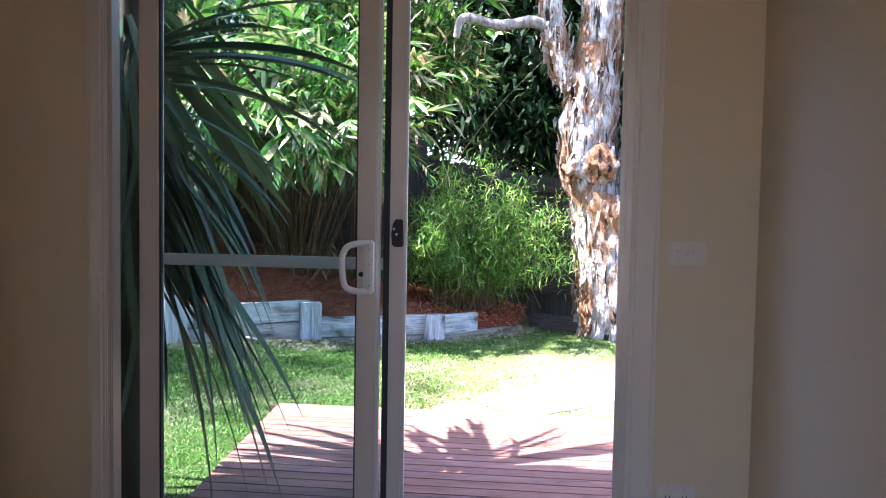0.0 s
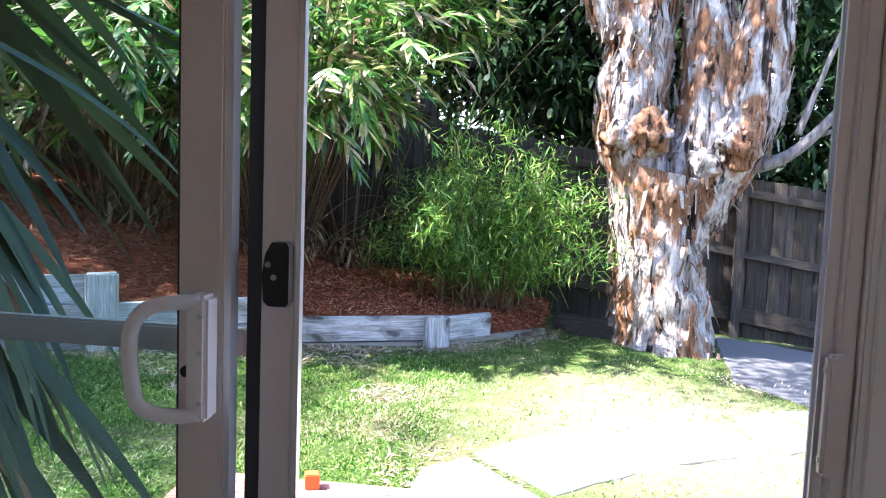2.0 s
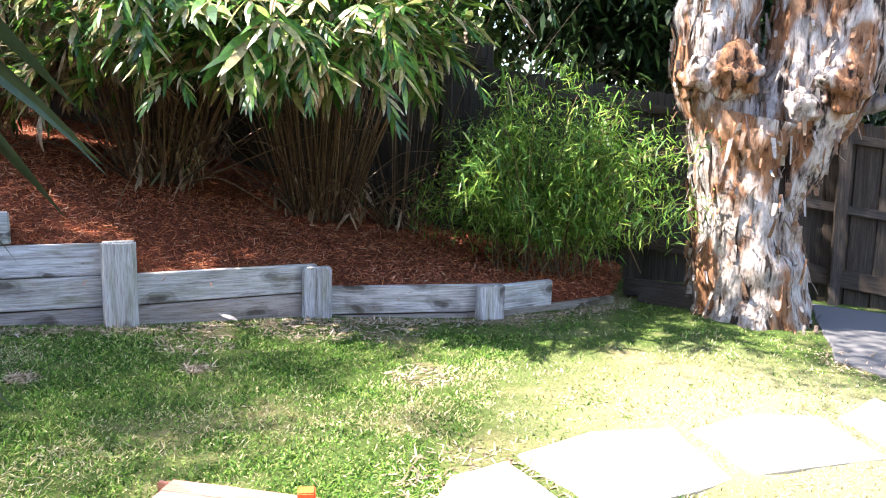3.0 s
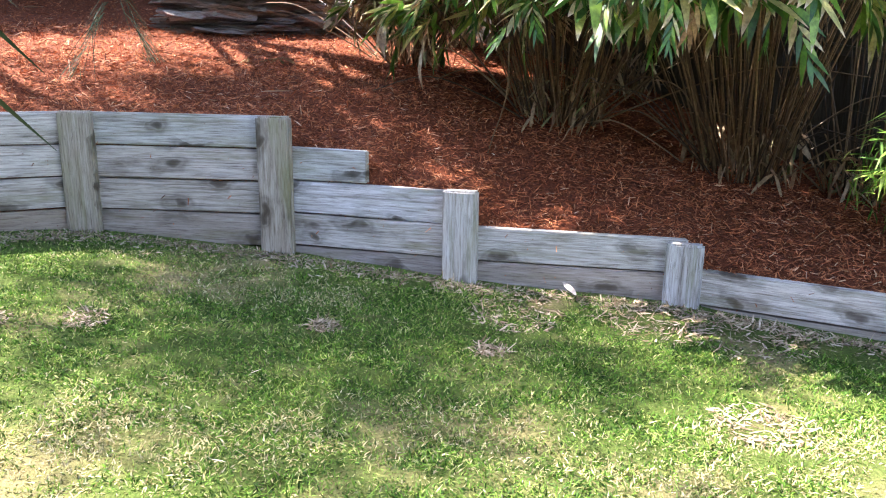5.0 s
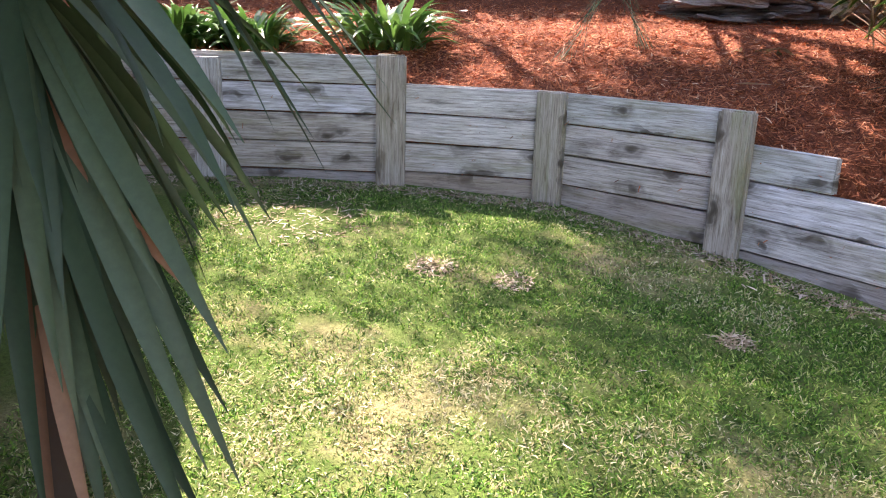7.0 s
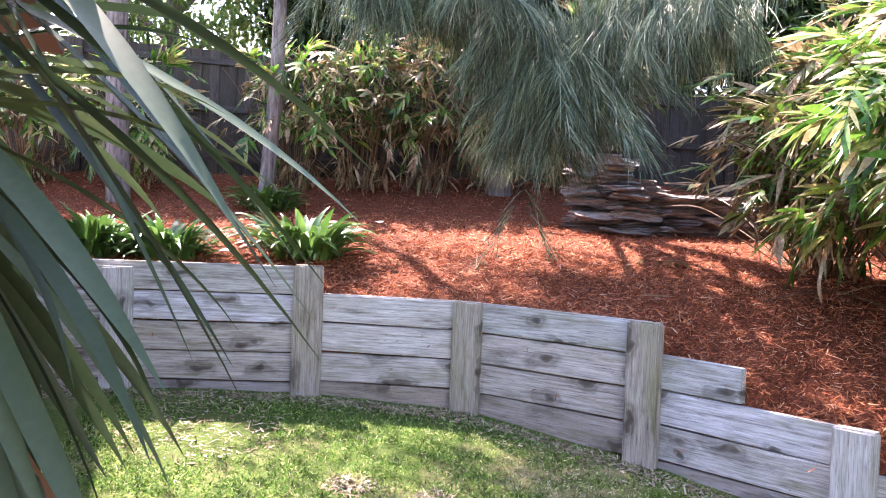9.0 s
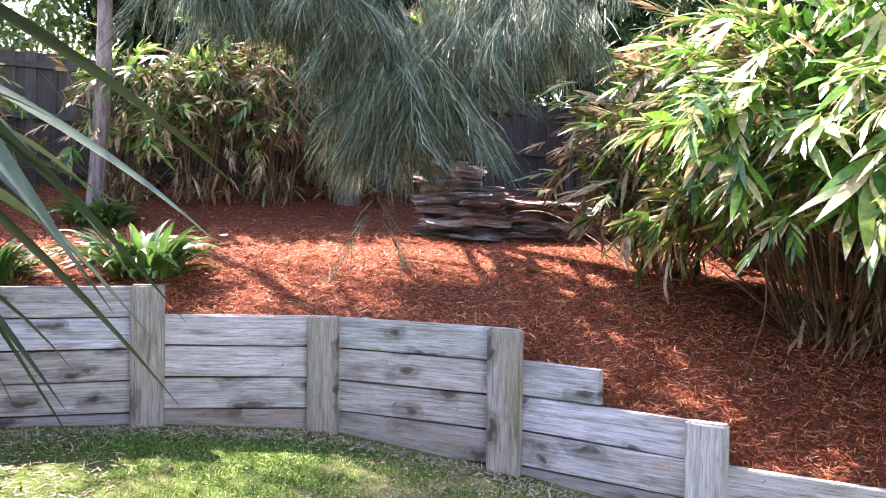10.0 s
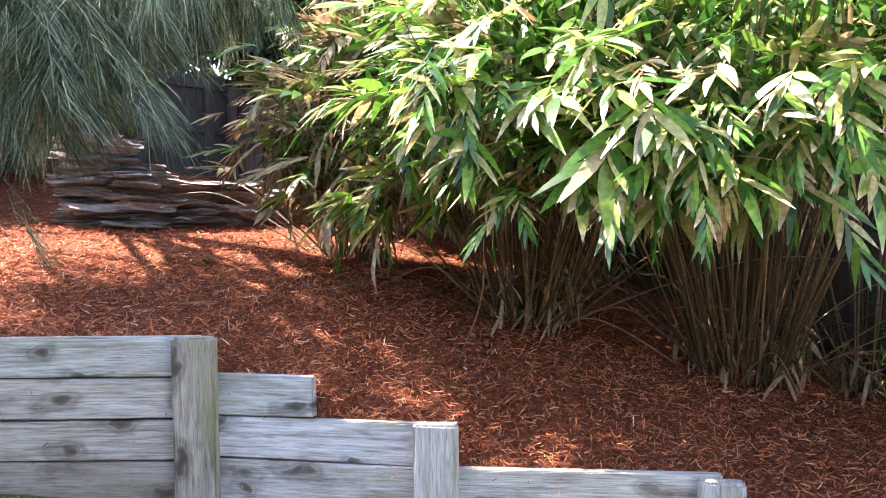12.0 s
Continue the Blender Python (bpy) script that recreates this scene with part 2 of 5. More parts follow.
col = mix(ns, ls, 1.0, col, ramp(ns, ls, streak, [(0.34, (0.32, 0.26, 0.22)), (0.46, (1.0, 0.98, 0.96))]), "MULTIPLY")
col = mix(ns, ls, 1.0, col, ramp(ns, ls, split, [(0.39, (0.07, 0.055, 0.045)), (0.455, (1.0, 1.0, 1.0))]), "MULTIPLY")
ls.new(col, b.inputs["Base Color"])
height = mix(ns, ls, 0.5, sheet, split)
bump(ns, ls, b, height, 1.0, 0.10)
FLAKE = leafy("peeling bark flakes", [(0.0, (0.40, 0.365, 0.33)), (0.3, (0.34, 0.28, 0.23)), (0.5, (0.29, 0.165, 0.095)), (0.75, (0.15, 0.085, 0.05)), (1.0, (0.42, 0.37, 0.33))], 0.85, 0.12, 0.2)
GREY_BARK, ns, ls, b = material("grey tree bark", 0.9, 0, 0.2)
c = coords(ns)
s = noise_tex(ns, ls, mapped(ns, ls, c, (20, 20, 4)), 1.3, 5)
ls.new(ramp(ns, ls, s, [(0.3, (0.06, 0.05, 0.045)), (0.6, (0.24, 0.21, 0.19)), (0.8, (0.33, 0.29, 0.27))]), b.inputs["Base Color"])
bump(ns, ls, b, s, 0.9, 0.02)

GRASS = leafy("short lawn grass", [(0.0, (0.016, 0.05, 0.007)), (0.35, (0.065, 0.165, 0.018)), (0.70, (0.18, 0.35, 0.045)), (0.90, (0.38, 0.45, 0.13)), (1.0, (0.68, 0.60, 0.36))], 0.6, 0.3, 0.2, 1.3, (0.46, 0.37, 0.20))
STRAWGRASS = leafy("dry straw-coloured lawn grass", [(0.0, (0.16, 0.15, 0.05)), (0.35, (0.46, 0.40, 0.20)), (0.80, (0.74, 0.66, 0.44)), (1.0, (0.24, 0.30, 0.09))], 0.6, 0.3, 0.2)
CHIPS = leafy("shredded red bark chips", [(0.0, (0.09, 0.024, 0.012)), (0.3, (0.34, 0.098, 0.042)), (0.65, (0.54, 0.18, 0.075)), (0.93, (0.60, 0.25, 0.12)), (1.0, (0.66, 0.44, 0.29))], 0.85, 0.0, 0.2)
LITTER = leafy("dry grass and leaf litter", [(0.0, (0.17, 0.115, 0.07)), (0.5, (0.37, 0.29, 0.185)), (1.0, (0.56, 0.48, 0.36))], 0.8, 0.1, 0.2)
PALE_LEAF = painted("pale dry leaf", (0.66, 0.56, 0.46), 0.7, 90, 0.06, 0.2)
BROAD = leafy("broad bamboo leaves with dry tips", [(0.0, (0.016, 0.055, 0.010)), (0.4, (0.05, 0.15, 0.02)), (0.75, (0.13, 0.29, 0.035)), (0.90, (0.30, 0.42, 0.08)), (0.96, (0.52, 0.46, 0.22)), (1.0, (0.34, 0.20, 0.11))], 0.36, 0.3, 0.5, tips=(0.66, 0.56, 0.38))
DRYLEAF = leafy("dry straw-coloured bamboo leaves", [(0.0, (0.16, 0.09, 0.05)), (0.5, (0.36, 0.24, 0.13)), (0.8, (0.52, 0.40, 0.25)), (1.0, (0.14, 0.20, 0.06))], 0.6, 0.2, 0.3)
CULM = leafy("tan bamboo canes", [(0.0, (0.045, 0.028, 0.014)), (0.5, (0.13, 0.08, 0.04)), (1.0, (0.26, 0.175, 0.09))], 0.5, 0.0, 0.4)
FINE = leafy("fine feathery bamboo leaves", [(0.0, (0.05, 0.14, 0.015)), (0.5, (0.14, 0.29, 0.038)), (0.85, (0.28, 0.43, 0.07)), (1.0, (0.48, 0.56, 0.13))], 0.45, 0.35, 0.4)
NEEDLE = leafy("grey-green drooping needles", [(0.0, (0.03, 0.05, 0.028)), (0.5, (0.085, 0.125, 0.07)), (0.85, (0.20, 0.26, 0.155)), (0.95, (0.33, 0.40, 0.27)), (1.0, (0.30, 0.23, 0.14))], 0.55, 0.2, 0.3)
SWORD = leafy("long blue-green sword leaves", [(0.0, (0.025, 0.048, 0.023)), (0.5, (0.048, 0.081, 0.039)), (1.0, (0.076, 0.114, 0.057))], 0.5, 0.10, 0.25, island=False)
DEADSWORD = leafy("dead brown sword leaves", [(0.0, (0.14, 0.07, 0.035)), (1.0, (0.30, 0.17, 0.09))], 0.6, 0.2, 0.3, island=False)
STRAP_EACH = leafy("glossy green strap leaf", [(0.0, (0.035, 0.10, 0.02)), (0.6, (0.08, 0.18, 0.035)), (1.0, (0.15, 0.27, 0.06))], 0.3, 0.25, 0.5, island=False)
# very dark; also stands in for shade on the rear bamboo
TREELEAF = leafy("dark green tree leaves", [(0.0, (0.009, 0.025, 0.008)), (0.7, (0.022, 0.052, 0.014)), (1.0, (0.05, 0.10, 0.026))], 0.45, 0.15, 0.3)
PALELEAF = leafy("light green tree leaves", [(0.0, (0.06, 0.13, 0.03)), (0.6, (0.11, 0.21, 0.05)), (1.0, (0.22, 0.30, 0.09))], 0.45, 0.35, 0.4)


# ---- building blocks ----
def thing(name, loc, label, category, group="", kind=""):
    ob = new(name)
    ob.location = loc
    ob.empty_display_size = 0.1
    return tagged(ob, label, category, group, kind)


def child(ob, parent, label="", kind=""):
    ob.parent = parent
    ob.matrix_parent_inverse = parent.matrix_basis.inverted()
    return tagged(ob, label, "", "", kind)


def mesh_of(name, verts, faces, mat, smooth=False):
    me = bpy.data.meshes.new(name)
    verts = np.asarray(verts, dtype=np.float32).reshape(-1, 3)
    if isinstance(faces, np.ndarray):
        n, k = faces.shape
        me.vertices.add(len(verts))
        me.vertices.foreach_set("co", verts.ravel())
        me.loops.add(n * k)
        me.loops.foreach_set("vertex_index", faces.astype(np.int32).ravel())
        me.polygons.add(n)
        me.polygons.foreach_set("loop_start", np.arange(0, n * k, k, dtype=np.int32))
        me.update(calc_edges=True)
    else:
        me.from_pydata(verts.tolist(), [], faces)
    if smooth:
        me.polygons.foreach_set("use_smooth", np.ones(len(me.polygons), dtype=bool))
    me.materials.append(mat)
    return me


def part(name, data, mat, parent, label="", kind=""):
    """Links a bmesh or a mesh as one object under a thing or a part."""
    if isinstance(data, bmesh.types.BMesh):
        me = bpy.data.meshes.new(name)
        data.to_mesh(me)
        data.free()
        me.materials.append(mat)
        data = me
    return child(new(name, data), parent, label, kind)


def single(name, data, mat, label, category, group="", kind=""):
    if isinstance(data, bmesh.types.BMesh):
        me = bpy.data.meshes.new(name)
        data.to_mesh(me)
        data.free()
        me.materials.append(mat)
        data = me
    return tagged(new(name, data), label, category, group, kind)


def box(lo, hi, bevel=0.0, seg=1, bm=None):
    out = bm or bmesh.new()
    lo, hi = Vector(lo), Vector(hi)
    made = bmesh.ops.create_cube(out, size=1.0, matrix=Matrix.Translation((lo + hi) / 2) @ Matrix.Diagonal((*(hi - lo), 1)))
    if bevel:
        edges = list({e for v in made["verts"] for e in v.link_edges})
        bmesh.ops.bevel(out, geom=edges, offset=bevel, segments=seg, affect="EDGES")
    return out


def board(name, length, height, thick, mat, bevel=0.006, wear=0.004, seed=0):
    """A sawn board along x, its corners worn, its ends slightly uneven."""
    rng = random.Random(seed)
    bm = box((-length / 2, -thick / 2, -height / 2), (length / 2, thick / 2, height / 2))
    bmesh.ops.bevel(bm, geom=bm.edges[:], offset=bevel, segments=2, affect="EDGES")
    for v in bm.verts:
        v.co += Vector((rng.uniform(-1, 1), rng.uniform(-1, 1), rng.uniform(-1, 1))) * wear
    me = bpy.data.meshes.new(name)
    bm.to_mesh(me)
    bm.free()
    me.materials.append(mat)
    return me


def tube(path, radii, sides=10, wobble=0.0, freq=3.0, seed=0.0, verts=None, faces=None, ridges=0.0):
    """A tapered tube along a path; adds to verts and faces."""
    verts = [] if verts is None else verts
    faces = [] if faces is None else faces
    start = len(verts)
    path = [Vector(p) for p in path]
    side = Vector((1, 0.13, 0.07)).normalized()
    for i, p in enumerate(path):
        way = (path[min(i + 1, len(path) - 1)] - path[max(i - 1, 0)]).normalized()
        side = (side - way * side.dot(way)).normalized()
        up = way.cross(side)
        for k in range(sides):
            a = 2 * math.pi * k / sides
            d = side * math.cos(a) + up * math.sin(a)
            r = radii[i]
            if wobble:
                q = p + d * r
                r *= 1 + wobble * noise.noise(q * freq + Vector((seed, 0, 0))) + ridges * abs(noise.noise(Vector((d.x * 3, d.y * 3 + seed, q.z * 0.7))))
            verts.append(p + d * r)
    for i in range(len(path) - 1):
        for k in range(sides):
            a, b2 = start + i * sides + k, start + i * sides + (k + 1) % sides
            faces.append((a, b2, b2 + sides, a + sides))
    faces.append(tuple(start + k for k in range(sides))[::-1])
    faces.append(tuple(start + (len(path) - 1) * sides + k for k in range(sides)))
    return verts, faces


def bent(points, steps=6):
    """A smooth path through a few points."""
    pts = [Vector(p) for p in points]
    out = []
    for i in range(len(pts) - 1):
        p0, p1, p2, p3 = pts[max(i - 1, 0)], pts[i], pts[i + 1], pts[min(i + 2, len(pts) - 1)]
        for s in range(steps):
            t = s / steps
            out.append(0.5 * ((2 * p1) + (p2 - p0) * t + (2 * p0 - 5 * p1 + 4 * p2 - p3) * t * t + (3 * p1 - p0 - 3 * p2 + p3) * t ** 3))
    out.append(pts[-1])
    return out


def blades(base, way, length, width, droop, profile=(0.6, 1.0, 0.75, 0.05), roll=None, rng=None, fold=0.0):
    """Many tapered, drooping strips at once: base and way are n x 3, the rest n or single. Returns verts and quads."""
    base, way = np.asarray(base, float), np.asarray(way, float)
    n, s = len(base), len(profile)
    way = way / np.maximum(np.linalg.norm(way, axis=1, keepdims=True), 1e-6)
    length = np.broadcast_to(np.asarray(length, float), n)[:, None]
    width = np.broadcast_to(np.asarray(width, float), n)[:, None]
    droop = np.broadcast_to(np.asarray(droop, float), n)[:, None]
    side = np.cross(way, np.array([0.013, 0.017, 1.0]))
    side /= np.maximum(np.linalg.norm(side, axis=1, keepdims=True), 1e-6)
    if roll is not None:
        roll = np.broadcast_to(np.asarray(roll, float), n)[:, None]
        up = np.cross(side, way)
        side = side * np.cos(roll) + up * np.sin(roll)
    rows = []
    for i, w in enumerate(profile):
        t = i / (s - 1)
        mid = base + way * length * t + np.array([0, 0, -1.0]) * droop * length * t * t
        rows.append(np.stack([mid - side * width * w / 2, mid + side * width * w / 2], axis=1))
    verts = np.stack(rows, axis=1).reshape(-1, 3)
    idx = np.arange(n)[:, None] * (2 * s) + np.arange(s - 1)[None, :] * 2
    quads = np.stack([idx, idx + 1, idx + 3, idx + 2], axis=2).reshape(-1, 4)
    return verts, quads


def merged(*pairs):
    vs, fs, k = [], [], 0
    for v, f in pairs:
        vs.append(v)
        fs.append(f + k)
        k += len(v)
    return np.concatenate(vs), np.concatenate(fs)


def directions(rng, n, up=0.0):
    d = rng.normal(size=(n, 3))
    d /= np.linalg.norm(d, axis=1, keepdims=True)
    d[:, 2] += up
    return d


# ---- the lie of the land ----
def lawn_z(x, y):
    q = np.minimum(np.asarray(x, float) - 0.5, 0)
    r = np.maximum(np.asarray(x, float) - 1.0, 0)
    return -0.09 + 0.0114 * np.minimum(q * q, 30) - 0.09 * np.minimum(r, 3.5)


# the posts of the retaining wall: place, facing (degrees of the wall's run), top
POSTS = [(-4.60, -2.40, 0.20, 1.10), (-4.82, -1.16, 0.10, 1.10), (-4.88, 0.07, 0.0, 1.06), (-4.75, 1.33, 0.0, 1.11), (-4.41, 2.37, 0.0, 0.92),
         (-3.52, 3.22, 0.0, 0.915), (-2.57, 3.86, 0.0, 0.545), (-1.61, 4.63, 0.0, 0.31), (-0.50, 5.08, 0.0, 0.17), (0.36, 5.90, 0.0, 0.0), (0.46, 7.05, 0.0, 0.0)]
LINE = [Vector((p[0], p[1], 0)) for p in POSTS]
MX = [-12, -9.4, -7.84, -5.0, -4.0, -3.5, -2.96, -2.5, -1.6, -0.5, 0.4, 2.0]
MZ = [2.3, 2.05, 1.57, 1.14, 0.97, 0.84, 0.63, 0.48, 0.26, 0.13, 0.05, -0.05]


def mulch_z(x, y):
    return np.interp(x, MX, MZ) + 0.03 * (np.asarray(y, float) - 4.0)


def outward(i):
    a, b2 = LINE[max(i - 1, 0)], LINE[min(i + 1, len(LINE) - 1)]
    d = (b2 - a).normalized()
    return Vector((-d.y, d.x, 0))


def sheet(name, xs, ys, height, mat, keep=None, rough=0.0, seed=0):
    rng = np.random.default_rng(seed)
    gx, gy = np.meshgrid(xs, ys)
    gz = height(gx, gy) + rng.normal(size=gx.shape) * rough
    v = np.stack([gx, gy, gz], axis=2).reshape(-1, 3)
    h, w = gx.shape
    i = (np.arange(h - 1)[:, None] * w + np.arange(w - 1)[None, :]).ravel()
    f = np.stack([i, i + 1, i + w + 1, i + w], axis=1)
    return mesh_of(name, v, f, mat, True)


ground = single("ground", sheet("ground", np.linspace(-250, 250, 26), np.linspace(-250, 250, 26), lambda x, y: -0.75 + 0 * x, EARTH), EARTH, "bare earth reaching to the horizon", "ground", kind="structure")
lawn = single("lawn_ground", sheet("lawn_ground", np.linspace(-5.2, 6.2, 90), np.linspace(-4.0, 7.3, 90), lawn_z, TURF, rough=0.004), TURF, "patchy green lawn with worn yellow areas and a paled sunlit patch", "lawn", kind="structure")

# the mulch bed follows the wall outwards
rows = []
samples = []
for i in range(len(LINE) - 1):
    for k in range(8):
        t = k / 8
        p = LINE[i].lerp(LINE[i + 1], t)
        o = outward(i).lerp(outward(i + 1), t).normalized()
        samples.append((p, o))
samples.append((LINE[-1], outward(len(LINE) - 1)))
dist = [0.089, 0.092, 0.2, 0.4, 0.6, 0.9, 1.2, 1.6, 2.0, 2.5, 3.0, 3.6, 4.3, 5.0, 6.0]


def wall_top(p):
    """The height of the boards at the wall's line."""
    best, where = 9, 1
    for i in range(len(LINE) - 1):
        d = LINE[i + 1] - LINE[i]
        t = min(max((p - LINE[i]).dot(d) / d.length_squared, 0), 1)
        q = (p - (LINE[i] + d * t)).length
        if q < best:
            best, where, along = q, i, t
    tops = [1.08, 1.08, 1.08, 0.91, 0.90, 0.53, 0.31, 0.16, 0.10, 0.05]
    if where == 5:
        return 0.71 if along < 0.5 else 0.53
    return tops[where]


mv = []
for p, o in samples:
    wt = wall_top(p) - 0.03
    for d in dist:
        q = p + o * d
        if d == dist[0]:
            mv.append((q.x, q.y, -0.6))
            continue
        z = float(mulch_z(q.x, q.y))
        t = min(d / 0.8, 1)
        z = (min(wt, z) if wt < z else wt * (1 - t) + z * t) * (1 - t) + z * t
        mv.append((q.x, q.y, z + 0.015 * noise.noise(q * 2.0)))
nd = len(dist)
mf = [(i * nd + k, i * nd + k + 1, (i + 1) * nd + k + 1, (i + 1) * nd + k) for i in range(len(samples) - 1) for k in range(nd - 1)]
mulch_me = mesh_of("mulch_bed", mv, [f[::-1] for f in mf], SOIL, True)
mulch = single("mulch_bed", mulch_me, SOIL, "sloping garden bed covered in red bark mulch", "garden bed", kind="structure")

# ---- retaining wall: each sleeper and post a piece ----
wall = thing("retaining_wall", (-3.5, 3.2, 0.0), "curved stepped retaining wall of weathered grey timber sleepers", "retaining wall")
BAYS = [[1.10, 0.90, 0.70, 0.50, 0.30], [1.10, 0.90, 0.70, 0.50, 0.30], [1.10, 0.90, 0.70, 0.50, 0.30], [0.92, 0.72, 0.52, 0.32], [0.915, 0.715, 0.515, 0.315],
        [0.735, 0.535, 0.335, 0.135], [0.33, 0.13], [0.165, -0.035], [0.15, -0.03]]
for i, tops in enumerate(BAYS):
    a, b2 = LINE[i], LINE[i + 1]
    run = b2 - a
    ang = math.atan2(run.y, run.x)
    back = Vector((-math.sin(ang), math.cos(ang), 0)) * 0.062
    for k, top in enumerate(tops):
        s, e = 0.0, 1.0
        if i == 5 and k == 0:
            s, e = 0.0, 0.49
        if i == 8 and k == 0:
            s, e = 0.0, 0.49
        mid, ln = a.lerp(b2, (s + e) / 2) + back, run.length * (e - s) + (0.03 if e == 1 and s == 0 else 0)
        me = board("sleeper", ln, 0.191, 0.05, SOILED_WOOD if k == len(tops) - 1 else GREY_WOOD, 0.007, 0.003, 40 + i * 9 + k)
        ob = new("sleeper", me)
        ob.matrix_basis = Matrix.Translation((mid.x, mid.y, top - 0.1)) @ pose(0, 0, 0, random.uniform(-1.0, 1.0), random.uniform(-0.25, 0.25), math.degrees(ang))
        child(ob, wall)
for i, (x, y, _, top) in enumerate(POSTS[:9]):
    a, b2 = LINE[max(i - 1, 0)], LINE[min(i + 1, len(LINE) - 1)]
    run = b2 - a
    ang = math.atan2(run.y, run.x)
    h = top + 0.45
    me = board("post", h, 0.2, 0.075, POST_WOOD, 0.012, 0.003, 400 + i)
    ob = new("post", me)
    ob.matrix_basis = Matrix.Translation((x, y, top - h / 2)) @ pose(0, 0, 0, 0, 0, math.degrees(ang)) @ pose(0, 0, 0, 0, -90, 0)
    child(ob, wall)

# ---- the house: wall with the sliding door, room, eave ----
DL, DR, DT = -1.04, 0.69, 2.12


def wall_with_hole(x0, x1, y0, y1, z1, hx0, hx1, hz0, hz1):
    bm = bmesh.new()
    for lo, hi in (((x0, y0, -0.6), (hx0, y1, z1)), ((hx1, y0, -0.6), (x1, y1, z1)), ((hx0, y0, hz1), (hx1, y1, z1)), ((hx0, y0, -0.6), (hx1, y1, hz0))):
        if hi[2] - lo[2] > 1e-3:
            box(lo, hi, bm=bm)
    return bm


single("wall_north", wall_with_hole(-1.44, 1.075, 0.0, 0.06, 2.6, DL, DR, 0.0, DT), WALL_PAINT, "warm white plaster wall around the sliding door", "wall", kind="structure")
single("wall_east", box((1.075, -4.6, -0.6), (1.195, 0.14, 2.6)), WALL_PAINT, "warm white plaster side wall", "wall", kind="structure")
single("wall_west", box((-1.50, -2.75, -0.6), (-1.44, 0.058, 2.6)), WALL_PAINT, "warm white plaster side wall", "wall", kind="structure")
# two unseen walls added to keep rear light off the door wall's left
single("wall_return", box((-1.50, -2.85, -0.6), (0.0, -2.752, 2.6)), WALL_PAINT, "unseen plaster wall added to block rear light", "wall", kind="structure")
single("wall_passage", box((-0.10, -4.6, -0.6), (0.0, -2.852, 2.6)), WALL_PAINT, "unseen plaster wall added to narrow the rear light", "wall", kind="structure")
# the opening is added and sized to brighten the room from behind
single("wall_south", wall_with_hole(-0.10, 1.075, -4.72, -4.6, 2.6, 0.10, 1.0, 0.40, 2.10), WALL_PAINT, "unseen plaster rear wall with an opening added to light the room", "wall", kind="structure")
single("wall_outer", wall_with_hole(-1.20, 7.0, 0.064, 0.13, 2.6, -1.19, DR + 0.028, 0.0, DT), RENDER, "pale rendered outer wall of the house", "wall", kind="structure")
# assumed wing under the roof, added out of view
single("wall_wing", box((-6.4, -2.6, -0.6), (-1.60, -2.45, 2.75)), RENDER, "pale rendered wall of an assumed house wing, out of view", "wall", kind="structure")
single("floor", box((-1.44, -4.6, -0.1), (1.075, 0.0, 0.0)), CARPET, "beige carpeted floor", "floor", kind="structure")
single("ceiling", box((-1.67, -4.72, 2.6), (1.195, 0.2, 2.7)), CEILING, "flat white ceiling", "ceiling", kind="structure")
# unseen roof; its eave line is slanted to place the shadow on deck and lawn
bm = bmesh.new()
vs = [bm.verts.new(p) for p in ((-6.5, -5, 3.2), (4.0, -5, 3.2), (4.0, 1.15, 2.72), (-6.5, -0.75, 2.72), (-6.5, -5, 3.3), (4.0, -5, 3.3), (4.0, 1.15, 2.8), (-6.5, -0.75, 2.8))]
for q in ((0, 1, 2, 3), (7, 6, 5, 4), (0, 4, 5, 1), (1, 5, 6, 2), (2, 6, 7, 3), (3, 7, 4, 0)):
    bm.faces.new([vs[k] for k in q])
single("roof_eave", bm, ROOF, "unseen dark roof, its eave slanted to set the house shadow", "roof", kind="structure")


def architrave(x0, x1, z0, z1):
    bm = box((x0, -0.018, z0), (x1, -0.001, z1), 0.004, 2)
    box((x0 + 0.012, -0.024, z0), (x1 - 0.014, -0.017, z1), 0.003, 1, bm)
    return bm


single("trim", architrave(DL - 0.065, DL, 0.0, DT + 0.065), TRIM_PAINT, "white painted timber door trim", "trim", kind="structure")
single("trim", architrave(DR, DR + 0.085, 0.0, DT + 0.065), TRIM_PAINT, "white painted timber door trim", "trim", kind="structure")
single("trim", architrave(DL, DR, DT, DT + 0.065), TRIM_PAINT, "white painted timber door trim", "trim", kind="structure")

GL_EDGE = -0.955
door = thing("door_1", (-0.17, 0.09, 0.0), "aluminium sliding glass door standing open", "sliding door", kind="structure")


def rail(lo, hi, name, mat=ALUMINIUM, parent=door, bev=0.004, label=""):
    return part(name, box(lo, hi, bev, 2), mat, parent, label)


# outer frame, with its tracks
rail((DL, 0.0, 0.0), (DL + 0.012, 0.062, DT), "jamb")
jamb = rail((DR - 0.022, -0.006, 0.0), (DR, 0.06, DT), "jamb")
part("track_fin", box((DR - 0.036, 0.010, 0.02), (DR - 0.02, 0.016, DT - 0.02)), ALUMINIUM, jamb)
part("track_fin", box((DR - 0.034, 0.036, 0.02), (DR - 0.02, 0.042, DT - 0.02)), ALU_EDGE, jamb, "bright track fin")
part("outer_jamb", box((DR + 0.008, 0.062, 0.0), (DR + 0.028, 0.15, DT), 0.003, 1), ALUMINIUM, jamb)
fp = part("fixed_pane", box((DL + 0.012, 0.054, 0.03), (GL_EDGE, 0.058, 2.07)), GLASS, door, "narrow clear glass strip")
fp.visible_shadow = False
rail((DL, 0.0, DT - 0.045), (DR, 0.15, DT - 0.001), "head")
